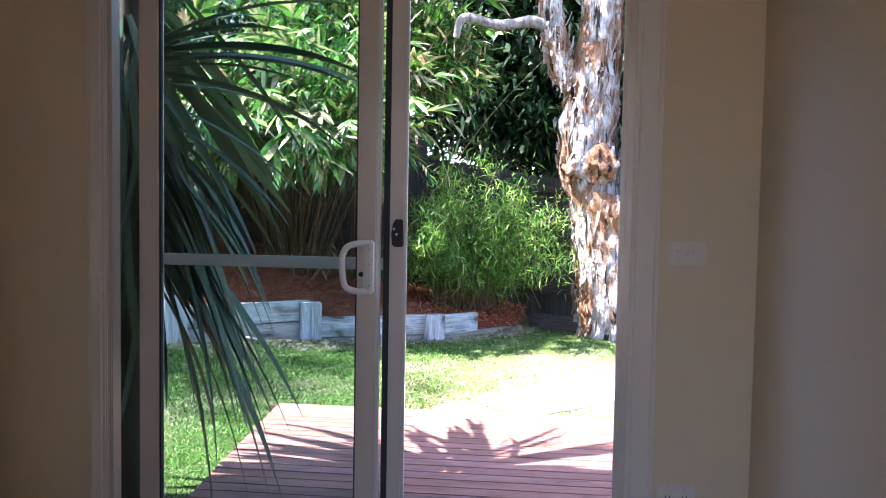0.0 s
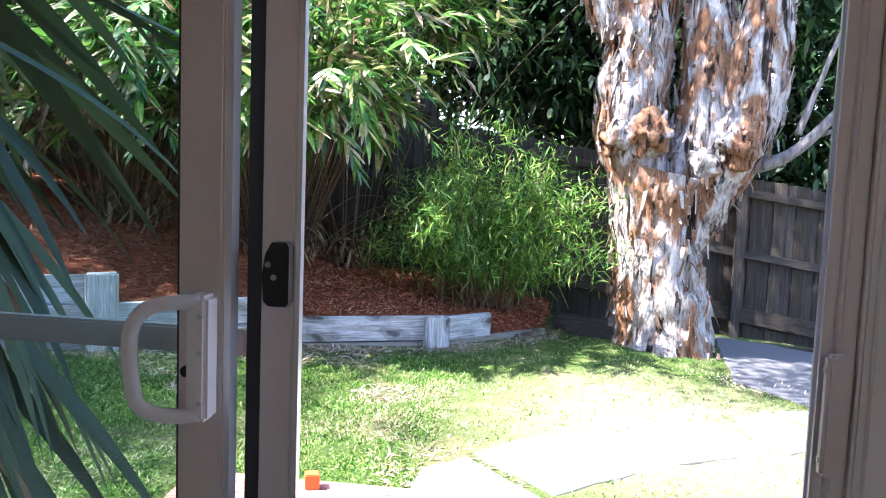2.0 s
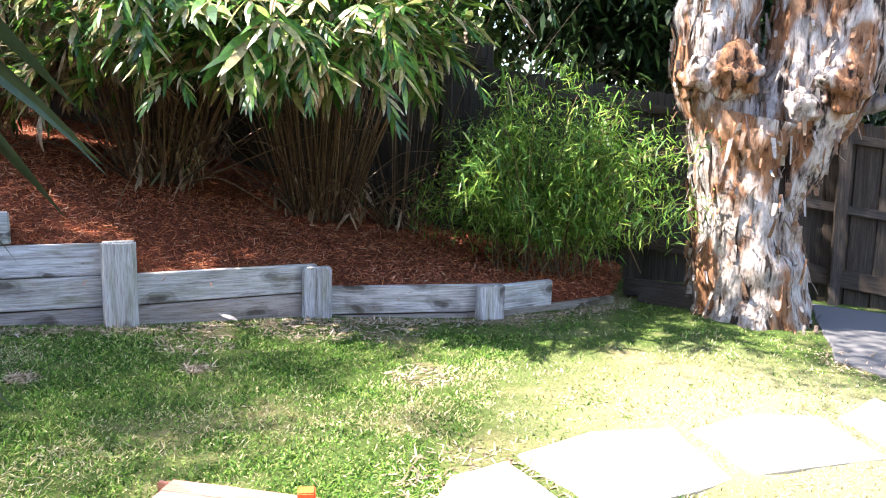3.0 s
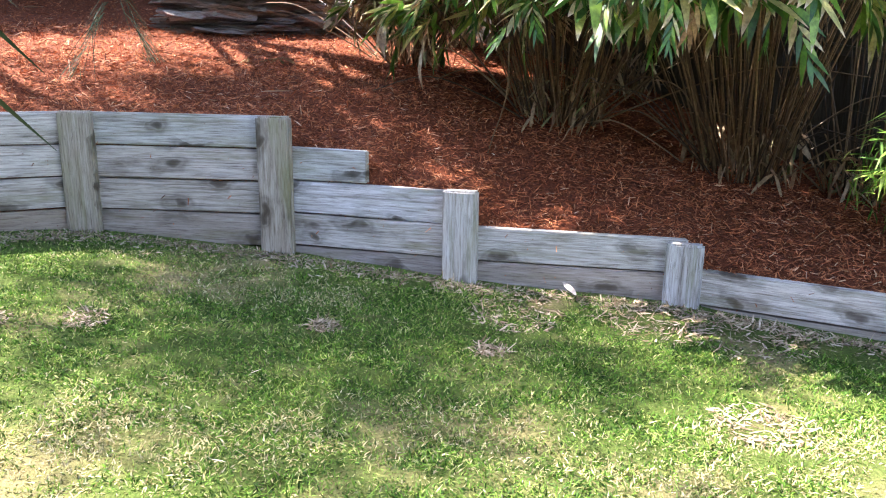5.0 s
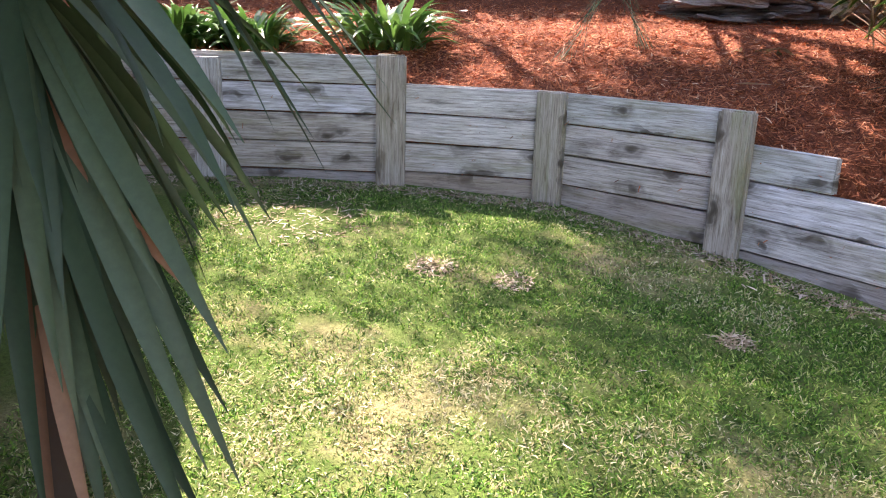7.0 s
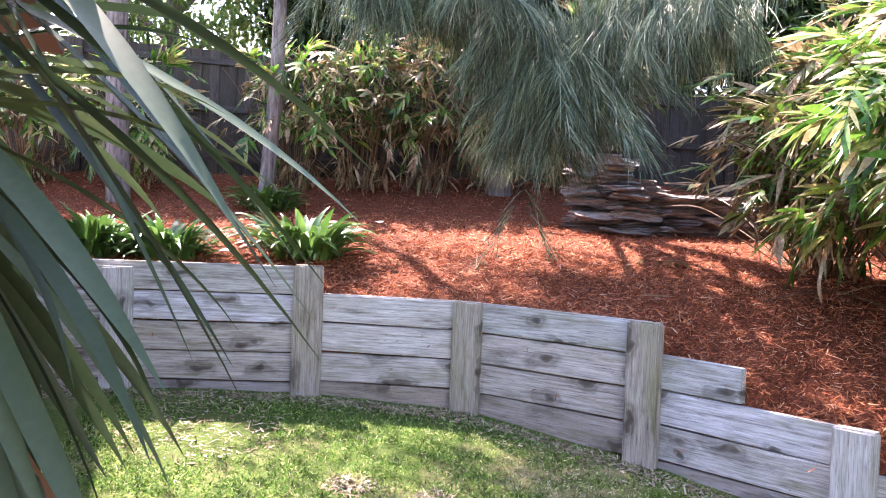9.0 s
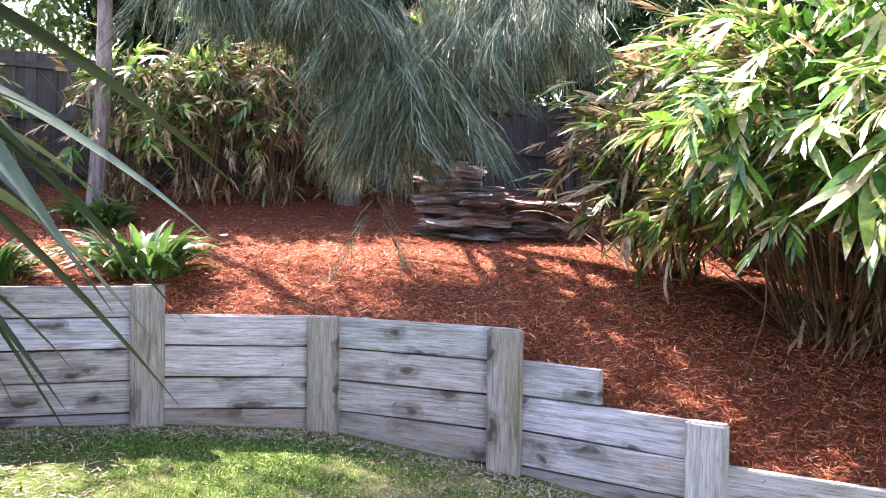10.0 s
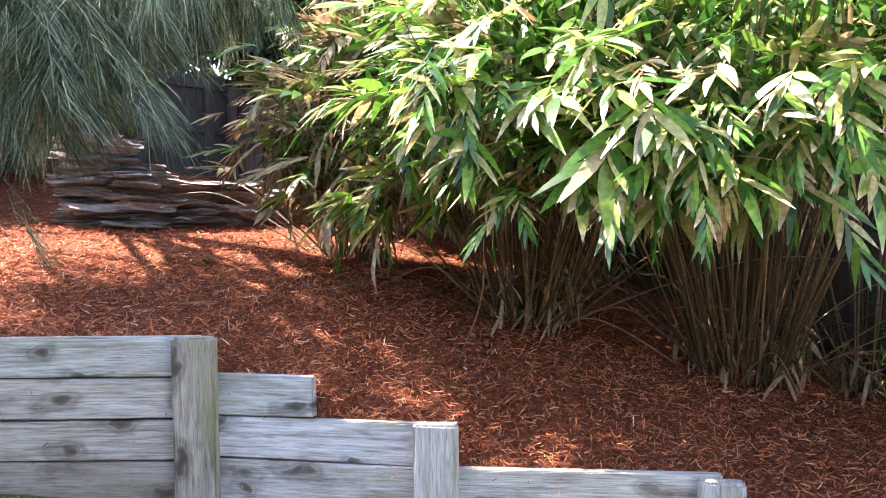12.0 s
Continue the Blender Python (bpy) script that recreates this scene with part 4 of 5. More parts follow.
# ---- paperbark tree ----
def paperbark():
    root = thing("paperbark_tree", (1.32, 5.95, -0.15), "large paperbark tree with flaking cream and orange bark", "tree")
    limbs = [
        ([(1.32, 5.95, -0.35), (1.32, 5.95, 0.0), (1.27, 5.95, 0.5), (1.24, 5.95, 1.0), (1.30, 5.95, 1.35)], [0.50, 0.42, 0.345, 0.335, 0.40], "trunk"),
        ([(1.18, 5.95, 0.80), (1.06, 5.92, 1.30), (0.95, 5.90, 1.70), (0.95, 5.9, 2.1), (1.0, 5.92, 2.6), (1.05, 5.95, 3.4), (0.9, 6.0, 4.6)], [0.25, 0.25, 0.255, 0.25, 0.20, 0.145, 0.10], "limb"),
        ([(1.35, 6.0, 0.9), (1.50, 6.0, 1.4), (1.60, 6.02, 1.9), (1.58, 6.05, 2.5), (1.52, 6.1, 3.6), (1.5, 6.1, 5.0)], [0.25, 0.27, 0.24, 0.20, 0.14, 0.10], "limb"),
        ([(1.40, 5.95, 0.75), (1.66, 5.92, 1.30), (1.88, 5.90, 1.75), (1.97, 5.92, 2.3), (2.08, 5.95, 3.2), (2.4, 6.0, 4.6)], [0.22, 0.25, 0.25, 0.23, 0.17, 0.10], "limb"),
        ([(1.25, 6.05, 1.5), (1.17, 6.1, 1.9), (1.20, 6.1, 2.4), (1.24, 6.1, 3.2), (1.3, 6.1, 4.2)], [0.12, 0.11, 0.10, 0.085, 0.06], "limb"),
        ([(0.95, 5.9, 2.45), (0.72, 5.86, 2.62), (0.60, 5.8, 3.0), (0.52, 5.78, 3.6)], [0.15, 0.13, 0.12, 0.10], "limb"),
        ([(0.72, 5.86, 2.95), (0.4, 5.7, 3.10), (0.05, 5.6, 3.05), (-0.30, 5.5, 3.10), (-0.38, 5.5, 2.9)], [0.06, 0.06, 0.05, 0.045, 0.03], "limb"),
        ([(1.95, 5.9, 1.42), (2.25, 5.8, 1.55), (2.6, 5.7, 1.95), (2.75, 5.7, 2.2), (3.1, 5.6, 2.35)], [0.07, 0.045, 0.034, 0.025, 0.012], "limb"),
        ([(2.3, 5.8, 1.65), (2.6, 5.75, 1.75), (3.0, 5.7, 1.80), (3.4, 5.7, 1.7)], [0.028, 0.020, 0.014, 0.008], "limb"),
        ([(2.28, 5.8, 1.7), (2.4, 5.75, 2.1), (2.55, 5.7, 2.6)], [0.030, 0.022, 0.012], "limb"),
    ]
    where = []
    for pts_, rad, nm in limbs:
        path = bent(pts_, 9)
        rr = np.interp(np.linspace(0, 1, len(path)), np.linspace(0, 1, len(rad)), rad)
        v, f = tube(path, rr, 30 if rad[0] > 0.1 else 12, 0.20, 4.5, len(where), ridges=0.22 if rad[0] > 0.1 else 0.05)
        skin = BARK if rad[0] > 0.08 else GREY_BARK
        part(nm, mesh_of(nm, v, f, skin, True), skin, root)
        for i, p in enumerate(path):
            if rr[i] > 0.07:
                where.append((p, float(rr[i])))
    # burls at the fork
    for c, r in (((0.84, 5.72, 1.62), 0.15), ((1.08, 5.64, 1.66), 0.19), ((1.80, 5.66, 1.56), 0.17), ((1.55, 5.68, 1.42), 0.12)):
        bm = bmesh.new()
        bmesh.ops.create_icosphere(bm, subdivisions=4, radius=r, matrix=Matrix.Translation(c))
        for q in bm.verts:
            d = (q.co - Vector(c)).normalized()
            q.co += d * r * (0.5 * noise.noise(q.co * 9) + 0.25 * noise.noise(q.co * 22))
        ob = part("burl", bm, BARK, root)
        ob.data.polygons.foreach_set("use_smooth", np.ones(len(ob.data.polygons), bool))
    # loose sheets of bark
    r3 = np.random.default_rng(8)
    base, way, roll, ln = [], [], [], []
    for _ in range(4200):
        p, r = where[r3.integers(len(where))]
        a = r3.uniform(0, 6.283)
        d = np.array([math.cos(a), math.sin(a), 0])
        base.append(np.array(p) + d * r * r3.uniform(0.95, 1.16) + np.array([0, 0, r3.uniform(-0.08, 0.08)]))
        w = np.array([0, 0, r3.choice([-1.0, 1.0])]) + d * r3.uniform(0.0, 0.3) + r3.normal(size=3) * 0.22
        way.append(w)
        roll.append(0)
        ln.append(r3.uniform(0.03, 0.15))
    v, f = blades(base, way, ln, r3.uniform(0.010, 0.05, len(base)), r3.uniform(-0.5, 0.5, len(base)), (1.0, 0.9, 0.8, 0.5))
    part("flaking_bark", mesh_of("flaking_bark", v, f, FLAKE), FLAKE, root, "peeling papery bark flakes", "stuff")
    # unseen crown high above, its clusters placed to shade fence and slab
    cl = r3.normal(size=(120, 3)) * np.array([1.5, 0.55, 0.5]) + np.array([-0.4, 5.7, 5.4])
    cl[:34] = r3.normal(size=(34, 3)) * np.array([0.55, 0.40, 0.22]) + np.array([0.15, 4.35, 4.75])
    cl[34:66] = r3.normal(size=(32, 3)) * np.array([0.45, 0.38, 0.2]) + np.array([-0.5, 3.65, 4.8])
    b = np.repeat(cl, 80, axis=0) + r3.normal(size=(9600, 3)) * 0.3
    v, f = blades(b, directions(r3, 9600), 0.12, 0.032, 0.3, (0.4, 1.0, 0.1))
    part("crown", mesh_of("crown", v, f, TREELEAF), TREELEAF, root, "unseen leaf clusters placed to shade fence and slab", "stuff")


paperbark()


# ---- sword-leaved plant beside the door ----
def sword_leaf(ln, wd, lift, bend, mat, name="leaf"):
    """A folded strap leaf from the origin along x, rising by lift and bending down by bend degrees."""
    n = 11
    v, f = [], []
    p = Vector((0, 0, 0))
    for i in range(n):
        t = i / (n - 1)
        a = radians(lift - bend * t ** 1.3)
        w = wd * (0.55 + 0.45 * min(t / 0.25, 1)) * (1 if t < 0.55 else max(1 - ((t - 0.55) / 0.45) ** 1.6, 0.03)) / 2
        up = Vector((-math.sin(a), 0, math.cos(a)))
        v += [p + Vector((0, w, 0)) + up * w * 0.28, p, p + Vector((0, -w, 0)) + up * w * 0.28]
        p = p + Vector((math.cos(a), 0, math.sin(a))) * ln / (n - 1)
    for i in range(n - 1):
        for k in range(2):
            a = i * 3 + k
            f.append((a, a + 1, a + 4, a + 3))
    return mesh_of(name, v, f, mat, True)


# stem brown darkened to imitate backlight and the shade of its leaves
SHADED_STEM = painted("brown plant stem darkened for shade", (0.055, 0.036, 0.022), 0.85, 40, 0.15, 0.6)
YX, YY = -1.19, 0.46
plant = thing("sword_leaf_plant", (YX, YY, -0.1), "tall cordyline-like plant with long drooping blue-green sword leaves", "plant")
v, f = tube(bent([(YX + 0.03, YY - 0.04, -0.2), (YX, YY, 0.5), (YX - 0.01, YY, 1.2), (YX, YY, 2.12)], 8), np.linspace(0.062, 0.05, 25), 14, 0.2, 9, 3)
part("trunk", mesh_of("trunk", v, f, SHADED_STEM, True), SHADED_STEM, plant, "ringed brown stem")
r5 = random.Random(11)
shapes = []
for lift, bend in ((80, 14), (66, 22), (52, 30), (38, 36), (24, 40), (10, 42), (-3, 40), (-16, 36), (-28, 32), (-40, 28), (-50, 22), (-60, 16), (-68, 10)):
    shapes.append([sword_leaf(ln, wd, lift, bend, SWORD) for ln, wd in ((0.95, 0.056), (1.12, 0.062), (0.82, 0.052))])
for k in range(135):
    level = (k + 0.5) / 135
    az = -12 + (k * 137.5) % 204
    if 24 < az < 125 and k % 4 > 0:
        continue
    me = r5.choice(shapes[min(int(level * 13), 12)])
    z = 2.04 - 0.72 * level + r5.uniform(-0.03, 0.03)
    ob = new("leaf", me)
    ob.matrix_basis = Matrix.Translation((YX + 0.05 * math.cos(radians(az)), YY + 0.05 * math.sin(radians(az)), z)) @ pose(0, 0, 0, 0, 0, az) @ pose(0, 0, 0, r5.uniform(-25, 25), r5.uniform(-6, 6), 0) @ Matrix.Scale(r5.uniform(0.76, 1.0) * (0.92 if 35 < az < 140 else 1.0), 4)
    child(ob, plant)
# long straight leaves reaching out over the lawn
reaching = [sword_leaf(ln, wd, lift, bend, SWORD) for ln, wd, lift, bend in ((1.15, 0.066, -34, 16), (1.15, 0.062, -42, 14), (1.2, 0.066, -50, 10), (1.1, 0.060, -26, 24), (1.1, 0.060, -58, 8))]
for k in range(11):
    az = 46 + (k * 137.5) % 46
    ob = new("leaf", reaching[k % 5])
    ob.matrix_basis = Matrix.Translation((YX + 0.05 * math.cos(radians(az)), YY + 0.05 * math.sin(radians(az)), 2.16 - 0.03 * k)) @ pose(0, 0, 0, 0, 0, az) @ pose(0, 0, 0, r5.uniform(-35, 35), r5.uniform(-5, 5), 0)
    child(ob, plant)
# leaves hanging close round the stem
skirt = [sword_leaf(ln, 0.05, -70, 14, SWORD) for ln in (0.8, 1.0)]
for k in range(54):
    az = 175 + (k * 137.5) % 190
    ob = new("leaf", skirt[k % 2])
    ob.matrix_basis = Matrix.Translation((YX + 0.04 * math.cos(radians(az)), YY + 0.04 * math.sin(radians(az)), r5.uniform(0.95, 1.95))) @ pose(0, 0, 0, 0, 0, az) @ pose(0, 0, 0, r5.uniform(-30, 30), r5.uniform(-6, 10), 0) @ Matrix.Scale(0.8, 4)
    child(ob, plant)
hanging = [sword_leaf(ln, 0.054, -60, 18, SWORD) for ln in (0.9, 1.1, 1.25)]
for k in range(34):
    az = -2 + (k * 137.5) % 26
    ob = new("leaf", r5.choice(hanging))
    ob.matrix_basis = Matrix.Translation((YX + 0.05 * math.cos(radians(az)), YY + 0.05 * math.sin(radians(az)), r5.uniform(1.0, 1.75))) @ pose(0, 0, 0, 0, 0, az) @ pose(0, 0, 0, r5.uniform(-30, 30), r5.uniform(-8, 8), 0)
    child(ob, plant)
dead = [sword_leaf(ln, 0.04, -55, 35, DEADSWORD) for ln in (0.7, 0.9, 1.05)]
for k in range(4):
    az = 6 + (k * 137.5) % 34
    ob = new("dead_leaf", r5.choice(dead))
    ob.matrix_basis = Matrix.Translation((YX + 0.06 * math.cos(radians(az)), YY + 0.06 * math.sin(radians(az)), r5.uniform(0.9, 1.55))) @ pose(0, 0, 0, 0, 0, az) @ pose(0, 0, 0, r5.uniform(-40, 40), r5.uniform(-8, 8), 0)
    child(ob, plant, "dead brown hanging leaf" if k == 0 else "")


# ---- broad-leaved bamboo ----
def spray_mesh(seed, mat, hang):
    """A twig end with leaves in two ranks: a hanging feather of many leaves, or a fan of few broad ones."""
    r6 = np.random.default_rng(seed)
    n = int(r6.integers(9, 13)) if hang else int(r6.integers(6, 9))
    t = np.linspace(0.35, 1.0, n)
    long = 0.34 if hang else 0.16
    drop = 0.20 if hang else 0.05
    twig = np.stack([t * long, 0 * t, -drop * t * t], 1)
    side = np.where(np.arange(n) % 2, 1.0, -1.0)
    wide = r6.uniform(0.55, 0.95, n) * (1.1 - 0.75 * t) if hang else r6.uniform(0.2, 1.5, n) * (1.15 - 0.7 * t)
    way = np.stack([0.8 + 0 * t, side * wide, r6.uniform(-0.35, 0.15, n) - (0.55 if hang else 0.0) * t], 1)
    ln = r6.uniform(0.11, 0.16, n) if hang else r6.uniform(0.16, 0.30, n)
    wd = r6.uniform(0.022, 0.030, n) if hang else r6.uniform(0.036, 0.062, n)
    a = blades(twig, way, ln, wd, r6.uniform(0.05, 0.4, n), (0.12, 0.8, 1.0, 0.85, 0.5, 0.03), r6.uniform(-0.35, 0.35, n))
    b = blades([(0, 0, 0)], [(1, 0, 0)], long, 0.005, drop / long, (1, 0.9, 0.8, 0.6))
    v, f = merged(a, b)
    me = mesh_of("leaf_spray", v, f, mat, True)
    along = np.zeros(len(v), np.float32)
    along[:n * 12] = np.tile(np.repeat(np.linspace(0, 1, 6), 2), n)
    me.attributes.new("along", "FLOAT", "POINT").data.foreach_set("value", along)
    return me


SPRAYS = [spray_mesh(s, BROAD, s % 3 == 0) for s in range(12)]
DRY_SPRAYS = [spray_mesh(50 + s, DRYLEAF, s % 2 == 0) for s in range(6)]


def bamboo(base, centre, radii, sprays, fill, canes, seed, label, dry=0.15, front=(0, -1), foot=0.32, leaf=BROAD, fringe=(), name="bamboo_clump", category="bamboo", group="broad-leaved bamboo clumps"):
    r7 = np.random.default_rng(seed)
    bz = float(mulch_z(base[0], base[1])) - 0.03
    root = thing(name, (base[0], base[1], bz), label, category, group)
    c, rad = np.array(centre), np.array(radii)
    facing = np.array([front[0], front[1], 0.0])
    # canes fanning up and out from the foot
    cv, cf = [], []
    for k in range(canes):
        a, r = r7.uniform(0, 6.283), foot * math.sqrt(r7.uniform(0.0, 1.0))
        p0 = Vector((base[0] + r * math.cos(a), base[1] + r * math.sin(a) * 0.8, bz))
        d = np.array([math.cos(a), math.sin(a), 0.0]) * (r / foot) * 1.25 + facing * 0.05 + r7.normal(size=3) * 0.25
        d[2] = r7.uniform(-0.1, 0.8)
        p3 = Vector(c + d * rad * r7.uniform(0.55, 0.95))
        if r7.uniform() < 0.2:
            p3 = p0 + Vector((d[0] * 1.1, d[1] * 1.0, r7.uniform(0.25, 0.7)))
        p1, p2 = p0.lerp(p3, 0.33) + Vector((0, 0, 0.12)), p0.lerp(p3, 0.68) + Vector((0, 0, 0.17))
        path = bent([p0, p1, p2, p3], 4)
        tube(path, np.linspace(r7.uniform(0.004, 0.009), 0.0025, len(path)), 5, verts=cv, faces=cf)
    part("cane_thicket", mesh_of("cane_thicket", cv, cf, CULM), CULM, root, "thin tan bamboo canes", "stuff")
    # dead sheaths and curled leaves low on the canes
    m = int(170 * foot / 0.32)
    a, r = r7.uniform(0, 6.283, m), foot * r7.uniform(0.5, 1.35, m)
    b = np.stack([base[0] + r * np.cos(a), base[1] + r * np.sin(a) * 0.8, bz + r7.uniform(0.04, 0.42, m) ** 1.3 + 0.05], 1)
    v, f = blades(b, directions(r7, m, -0.9), r7.uniform(0.08, 0.24, m), r7.uniform(0.010, 0.036, m), 0.4, (0.4, 1, 0.9, 0.05), r7.uniform(-1, 1, m))
    part("sheath_litter", mesh_of("dead_sheaths", v, f, DRYLEAF), DRYLEAF, root, "dry pale sheaths at the foot", "stuff")
    # inner leaves
    d = directions(r7, fill)
    d /= np.linalg.norm(d, axis=1, keepdims=True)
    pos = c + d * rad * (r7.uniform(0.1, 0.82, fill) ** 0.5)[:, None]
    pos[:, 2] = np.where(pos[:, 2] < c[2] - rad[2] * 0.45, c[2] + rad[2] * r7.uniform(-0.40, 0.8, fill), pos[:, 2])
    way = d * 0.7 + r7.normal(size=(fill, 3)) * 0.6
    way[:, 2] += 0.05
    v, f = blades(pos, way, r7.uniform(0.12, 0.24, fill), r7.uniform(0.026, 0.048, fill), r7.uniform(0.0, 0.3, fill), (0.2, 0.9, 1.0, 0.6, 0.03), r7.uniform(-0.6, 0.6, fill))
    part("foliage", mesh_of("foliage", v, f, leaf, True), leaf, root, "broad green leaves", "stuff")
    m = int(fill * dry)
    d = directions(r7, m)
    d[:, 2] = np.maximum(d[:, 2], -0.45)
    pos = c + d * rad * r7.uniform(0.55, 0.95, m)[:, None]
    v, f = blades(pos, directions(r7, m, -0.8), r7.uniform(0.10, 0.24, m), r7.uniform(0.012, 0.035, m), 0.3, (0.2, 0.9, 1.0, 0.6, 0.03), r7.uniform(-1, 1, m))
    part("dry_foliage", mesh_of("dry_foliage", v, f, DRYLEAF, True), DRYLEAF, root, "dry straw-coloured leaves", "stuff")
    # leaf sprays in tufts on the outside, most of them towards the light
    n = 40
    tufts = r7.normal(size=(n, 3))
    back = (tufts @ facing)[:, None]
    tufts = np.where((back < 0) & (r7.uniform(size=(n, 1)) < 0.85), tufts - 2 * back * facing, tufts)
    tufts /= np.linalg.norm(tufts, axis=1, keepdims=True)
    tufts[:, 2] = np.maximum(tufts[:, 2], -0.48)
    reach = r7.uniform(0.80, 1.15, n)
    for k in range(sprays):
        j = int(r7.integers(0, n))
        d = tufts[j] + r7.normal(size=3) * np.array([0.13, 0.13, 0.10])
        p = c + d * rad * reach[j] * r7.uniform(0.86, 1.04)
        ob = new("leaf_spray", DRY_SPRAYS[k % 6] if r7.uniform() < min(dry * 0.6, 0.6) else SPRAYS[k % 12])
        az = math.degrees(math.atan2(d[1], d[0])) + r7.uniform(-45, 45)
        ob.matrix_basis = Matrix.Translation(p) @ pose(0, 0, 0, 0, 0, az) @ pose(0, 0, 0, r7.uniform(-30, 30), r7.uniform(-35, 45) - 40 * d[2], 0) @ Matrix.Scale(r7.uniform(0.7, 1.1), 4)
        child(ob, root)
    # low fronds hanging in front
    for x, y, z in fringe:
        for k in range(4):
            ob = new("leaf_spray", SPRAYS[(k * 3) % 12 if k % 2 else (k * 5 + 1) % 12])
            az = math.degrees(math.atan2(front[1], front[0])) + r7.uniform(-75, 75)
            ob.matrix_basis = Matrix.Translation((x + r7.normal() * 0.09, y + 0.12 + r7.normal() * 0.07, z + 0.36 + r7.normal() * 0.09)) @ pose(0, 0, 0, 0, 0, az) @ pose(0, 0, 0, r7.uniform(-25, 25), r7.uniform(0, 55), 0) @ Matrix.Scale(r7.uniform(0.75, 1.0), 4)
            child(ob, root)
    return root


bamboo((-2.2, 6.15), (-1.72, 5.10, 2.12), (1.12, 1.05, 0.76), 240, 2300, 150, 21, "dense clump of broad-leaved bamboo with green arching leaves", 0.12, fringe=((-1.74, 4.06, 1.35), (-1.90, 4.06, 1.60), (-1.46, 4.35, 1.50), (-1.15, 4.3, 1.50), (-1.84, 4.2, 2.1), (-1.5, 4.2, 1.9)))
bamboo((-3.3, 5.45), (-2.75, 4.85, 2.02), (1.0, 1.0, 0.72), 210, 2300, 110, 22, "broad-leaved bamboo clump overhanging the mulch bed", 0.30, fringe=((-2.27, 4.0, 1.35), (-2.47, 3.70, 1.60), (-2.84, 3.85, 1.85), (-2.14, 4.2, 2.0), (-2.40, 3.9, 1.9), (-3.0, 4.0, 1.6)))
bamboo((-4.9, 5.3), (-4.25, 5.10, 2.05), (0.95, 0.85, 0.80), 130, 2000, 80, 23, "broad-leaved bamboo clump with many dry brown leaves", 1.6, foot=0.25)
bamboo((-1.6, 6.6), (-1.5, 6.35, 2.9), (1.6, 0.6, 0.9), 60, 5200, 30, 24, "tall broad-leaved bamboo against the fence", 0.1, foot=0.2)
# dark tree leaves imitate overhead shade here; the second clump also blocks sun
bamboo((-3.7, 6.6), (-3.7, 6.30, 2.6), (1.5, 0.65, 1.3), 30, 6500, 40, 25, "tall bamboo against the fence, leaves darkened to imitate shade", 0.1, foot=0.3, leaf=TREELEAF)
bamboo((-5.6, 6.5), (-5.5, 6.25, 2.8), (1.3, 0.6, 1.2), 20, 5200, 30, 26, "tall bamboo against the fence, leaves darkened to imitate shade", 0.15, foot=0.2, leaf=TREELEAF)


# ---- feathery bamboo ----
def feathery(base, stems, seed):
    r8 = np.random.default_rng(seed)
    bz = float(mulch_z(*base)) - 0.02
    root = thing("feathery_bamboo", (base[0], base[1], bz), "bushy bright green fine-leaved bamboo on the mulch", "bamboo")
    cv, cf, pos, way = [], [], [], []
    for k in range(stems):
        a = r8.uniform(0, 6.283)
        reach, high = r8.uniform(0.1, 1.15), r8.uniform(0.45, 1.65)
        if k == 0:
            end = Vector((-0.47, 4.25, 0.92))
            p0 = Vector((base[0], base[1] - 0.3, bz))
            top = Vector((-0.40, 4.9, 1.25))
        else:
            p0 = Vector((base[0] + r8.normal() * 0.22, base[1] + r8.normal() * 0.15, bz))
            end = p0 + Vector((math.cos(a) * reach + 0.15, math.sin(a) * reach * 0.65, high * (1 - 0.35 * reach)))
            top = p0.lerp(end, 0.55) + Vector((0, 0, 0.22 * high))
        path = bent([p0, p0.lerp(top, 0.5) + Vector((0, 0, 0.1)), top, end], 5)
        tube(path, np.linspace(0.005, 0.0015, len(path)), 4, verts=cv, faces=cf)
        for i, p in enumerate(path):
            t = i / (len(path) - 1)
            if t < 0.22:
                continue
            m = int(r8.integers(7, 20)) + (60 if k == 0 and t > 0.85 else 0)
            pos.append(np.array(p) + r8.normal(size=(m, 3)) * (0.075 if k else 0.06))
            w = directions(r8, m, -0.15)
            way.append(w)
    part("stem_thicket", mesh_of("stems", cv, cf, CULM), CULM, root, "thin green-brown stems", "stuff")
    pos, way = np.concatenate(pos), np.concatenate(way)
    n = len(pos)
    v, f = blades(pos, way, r8.uniform(0.06, 0.13, n), r8.uniform(0.008, 0.015, n), r8.uniform(0, 0.4, n), (0.5, 1.0, 0.6, 0.05), r8.uniform(-0.8, 0.8, n))
    part("foliage", mesh_of("foliage", v, f, FINE), FINE, root, "fine narrow bright green leaves", "stuff")


feathery((-0.25, 5.9), 95, 31)


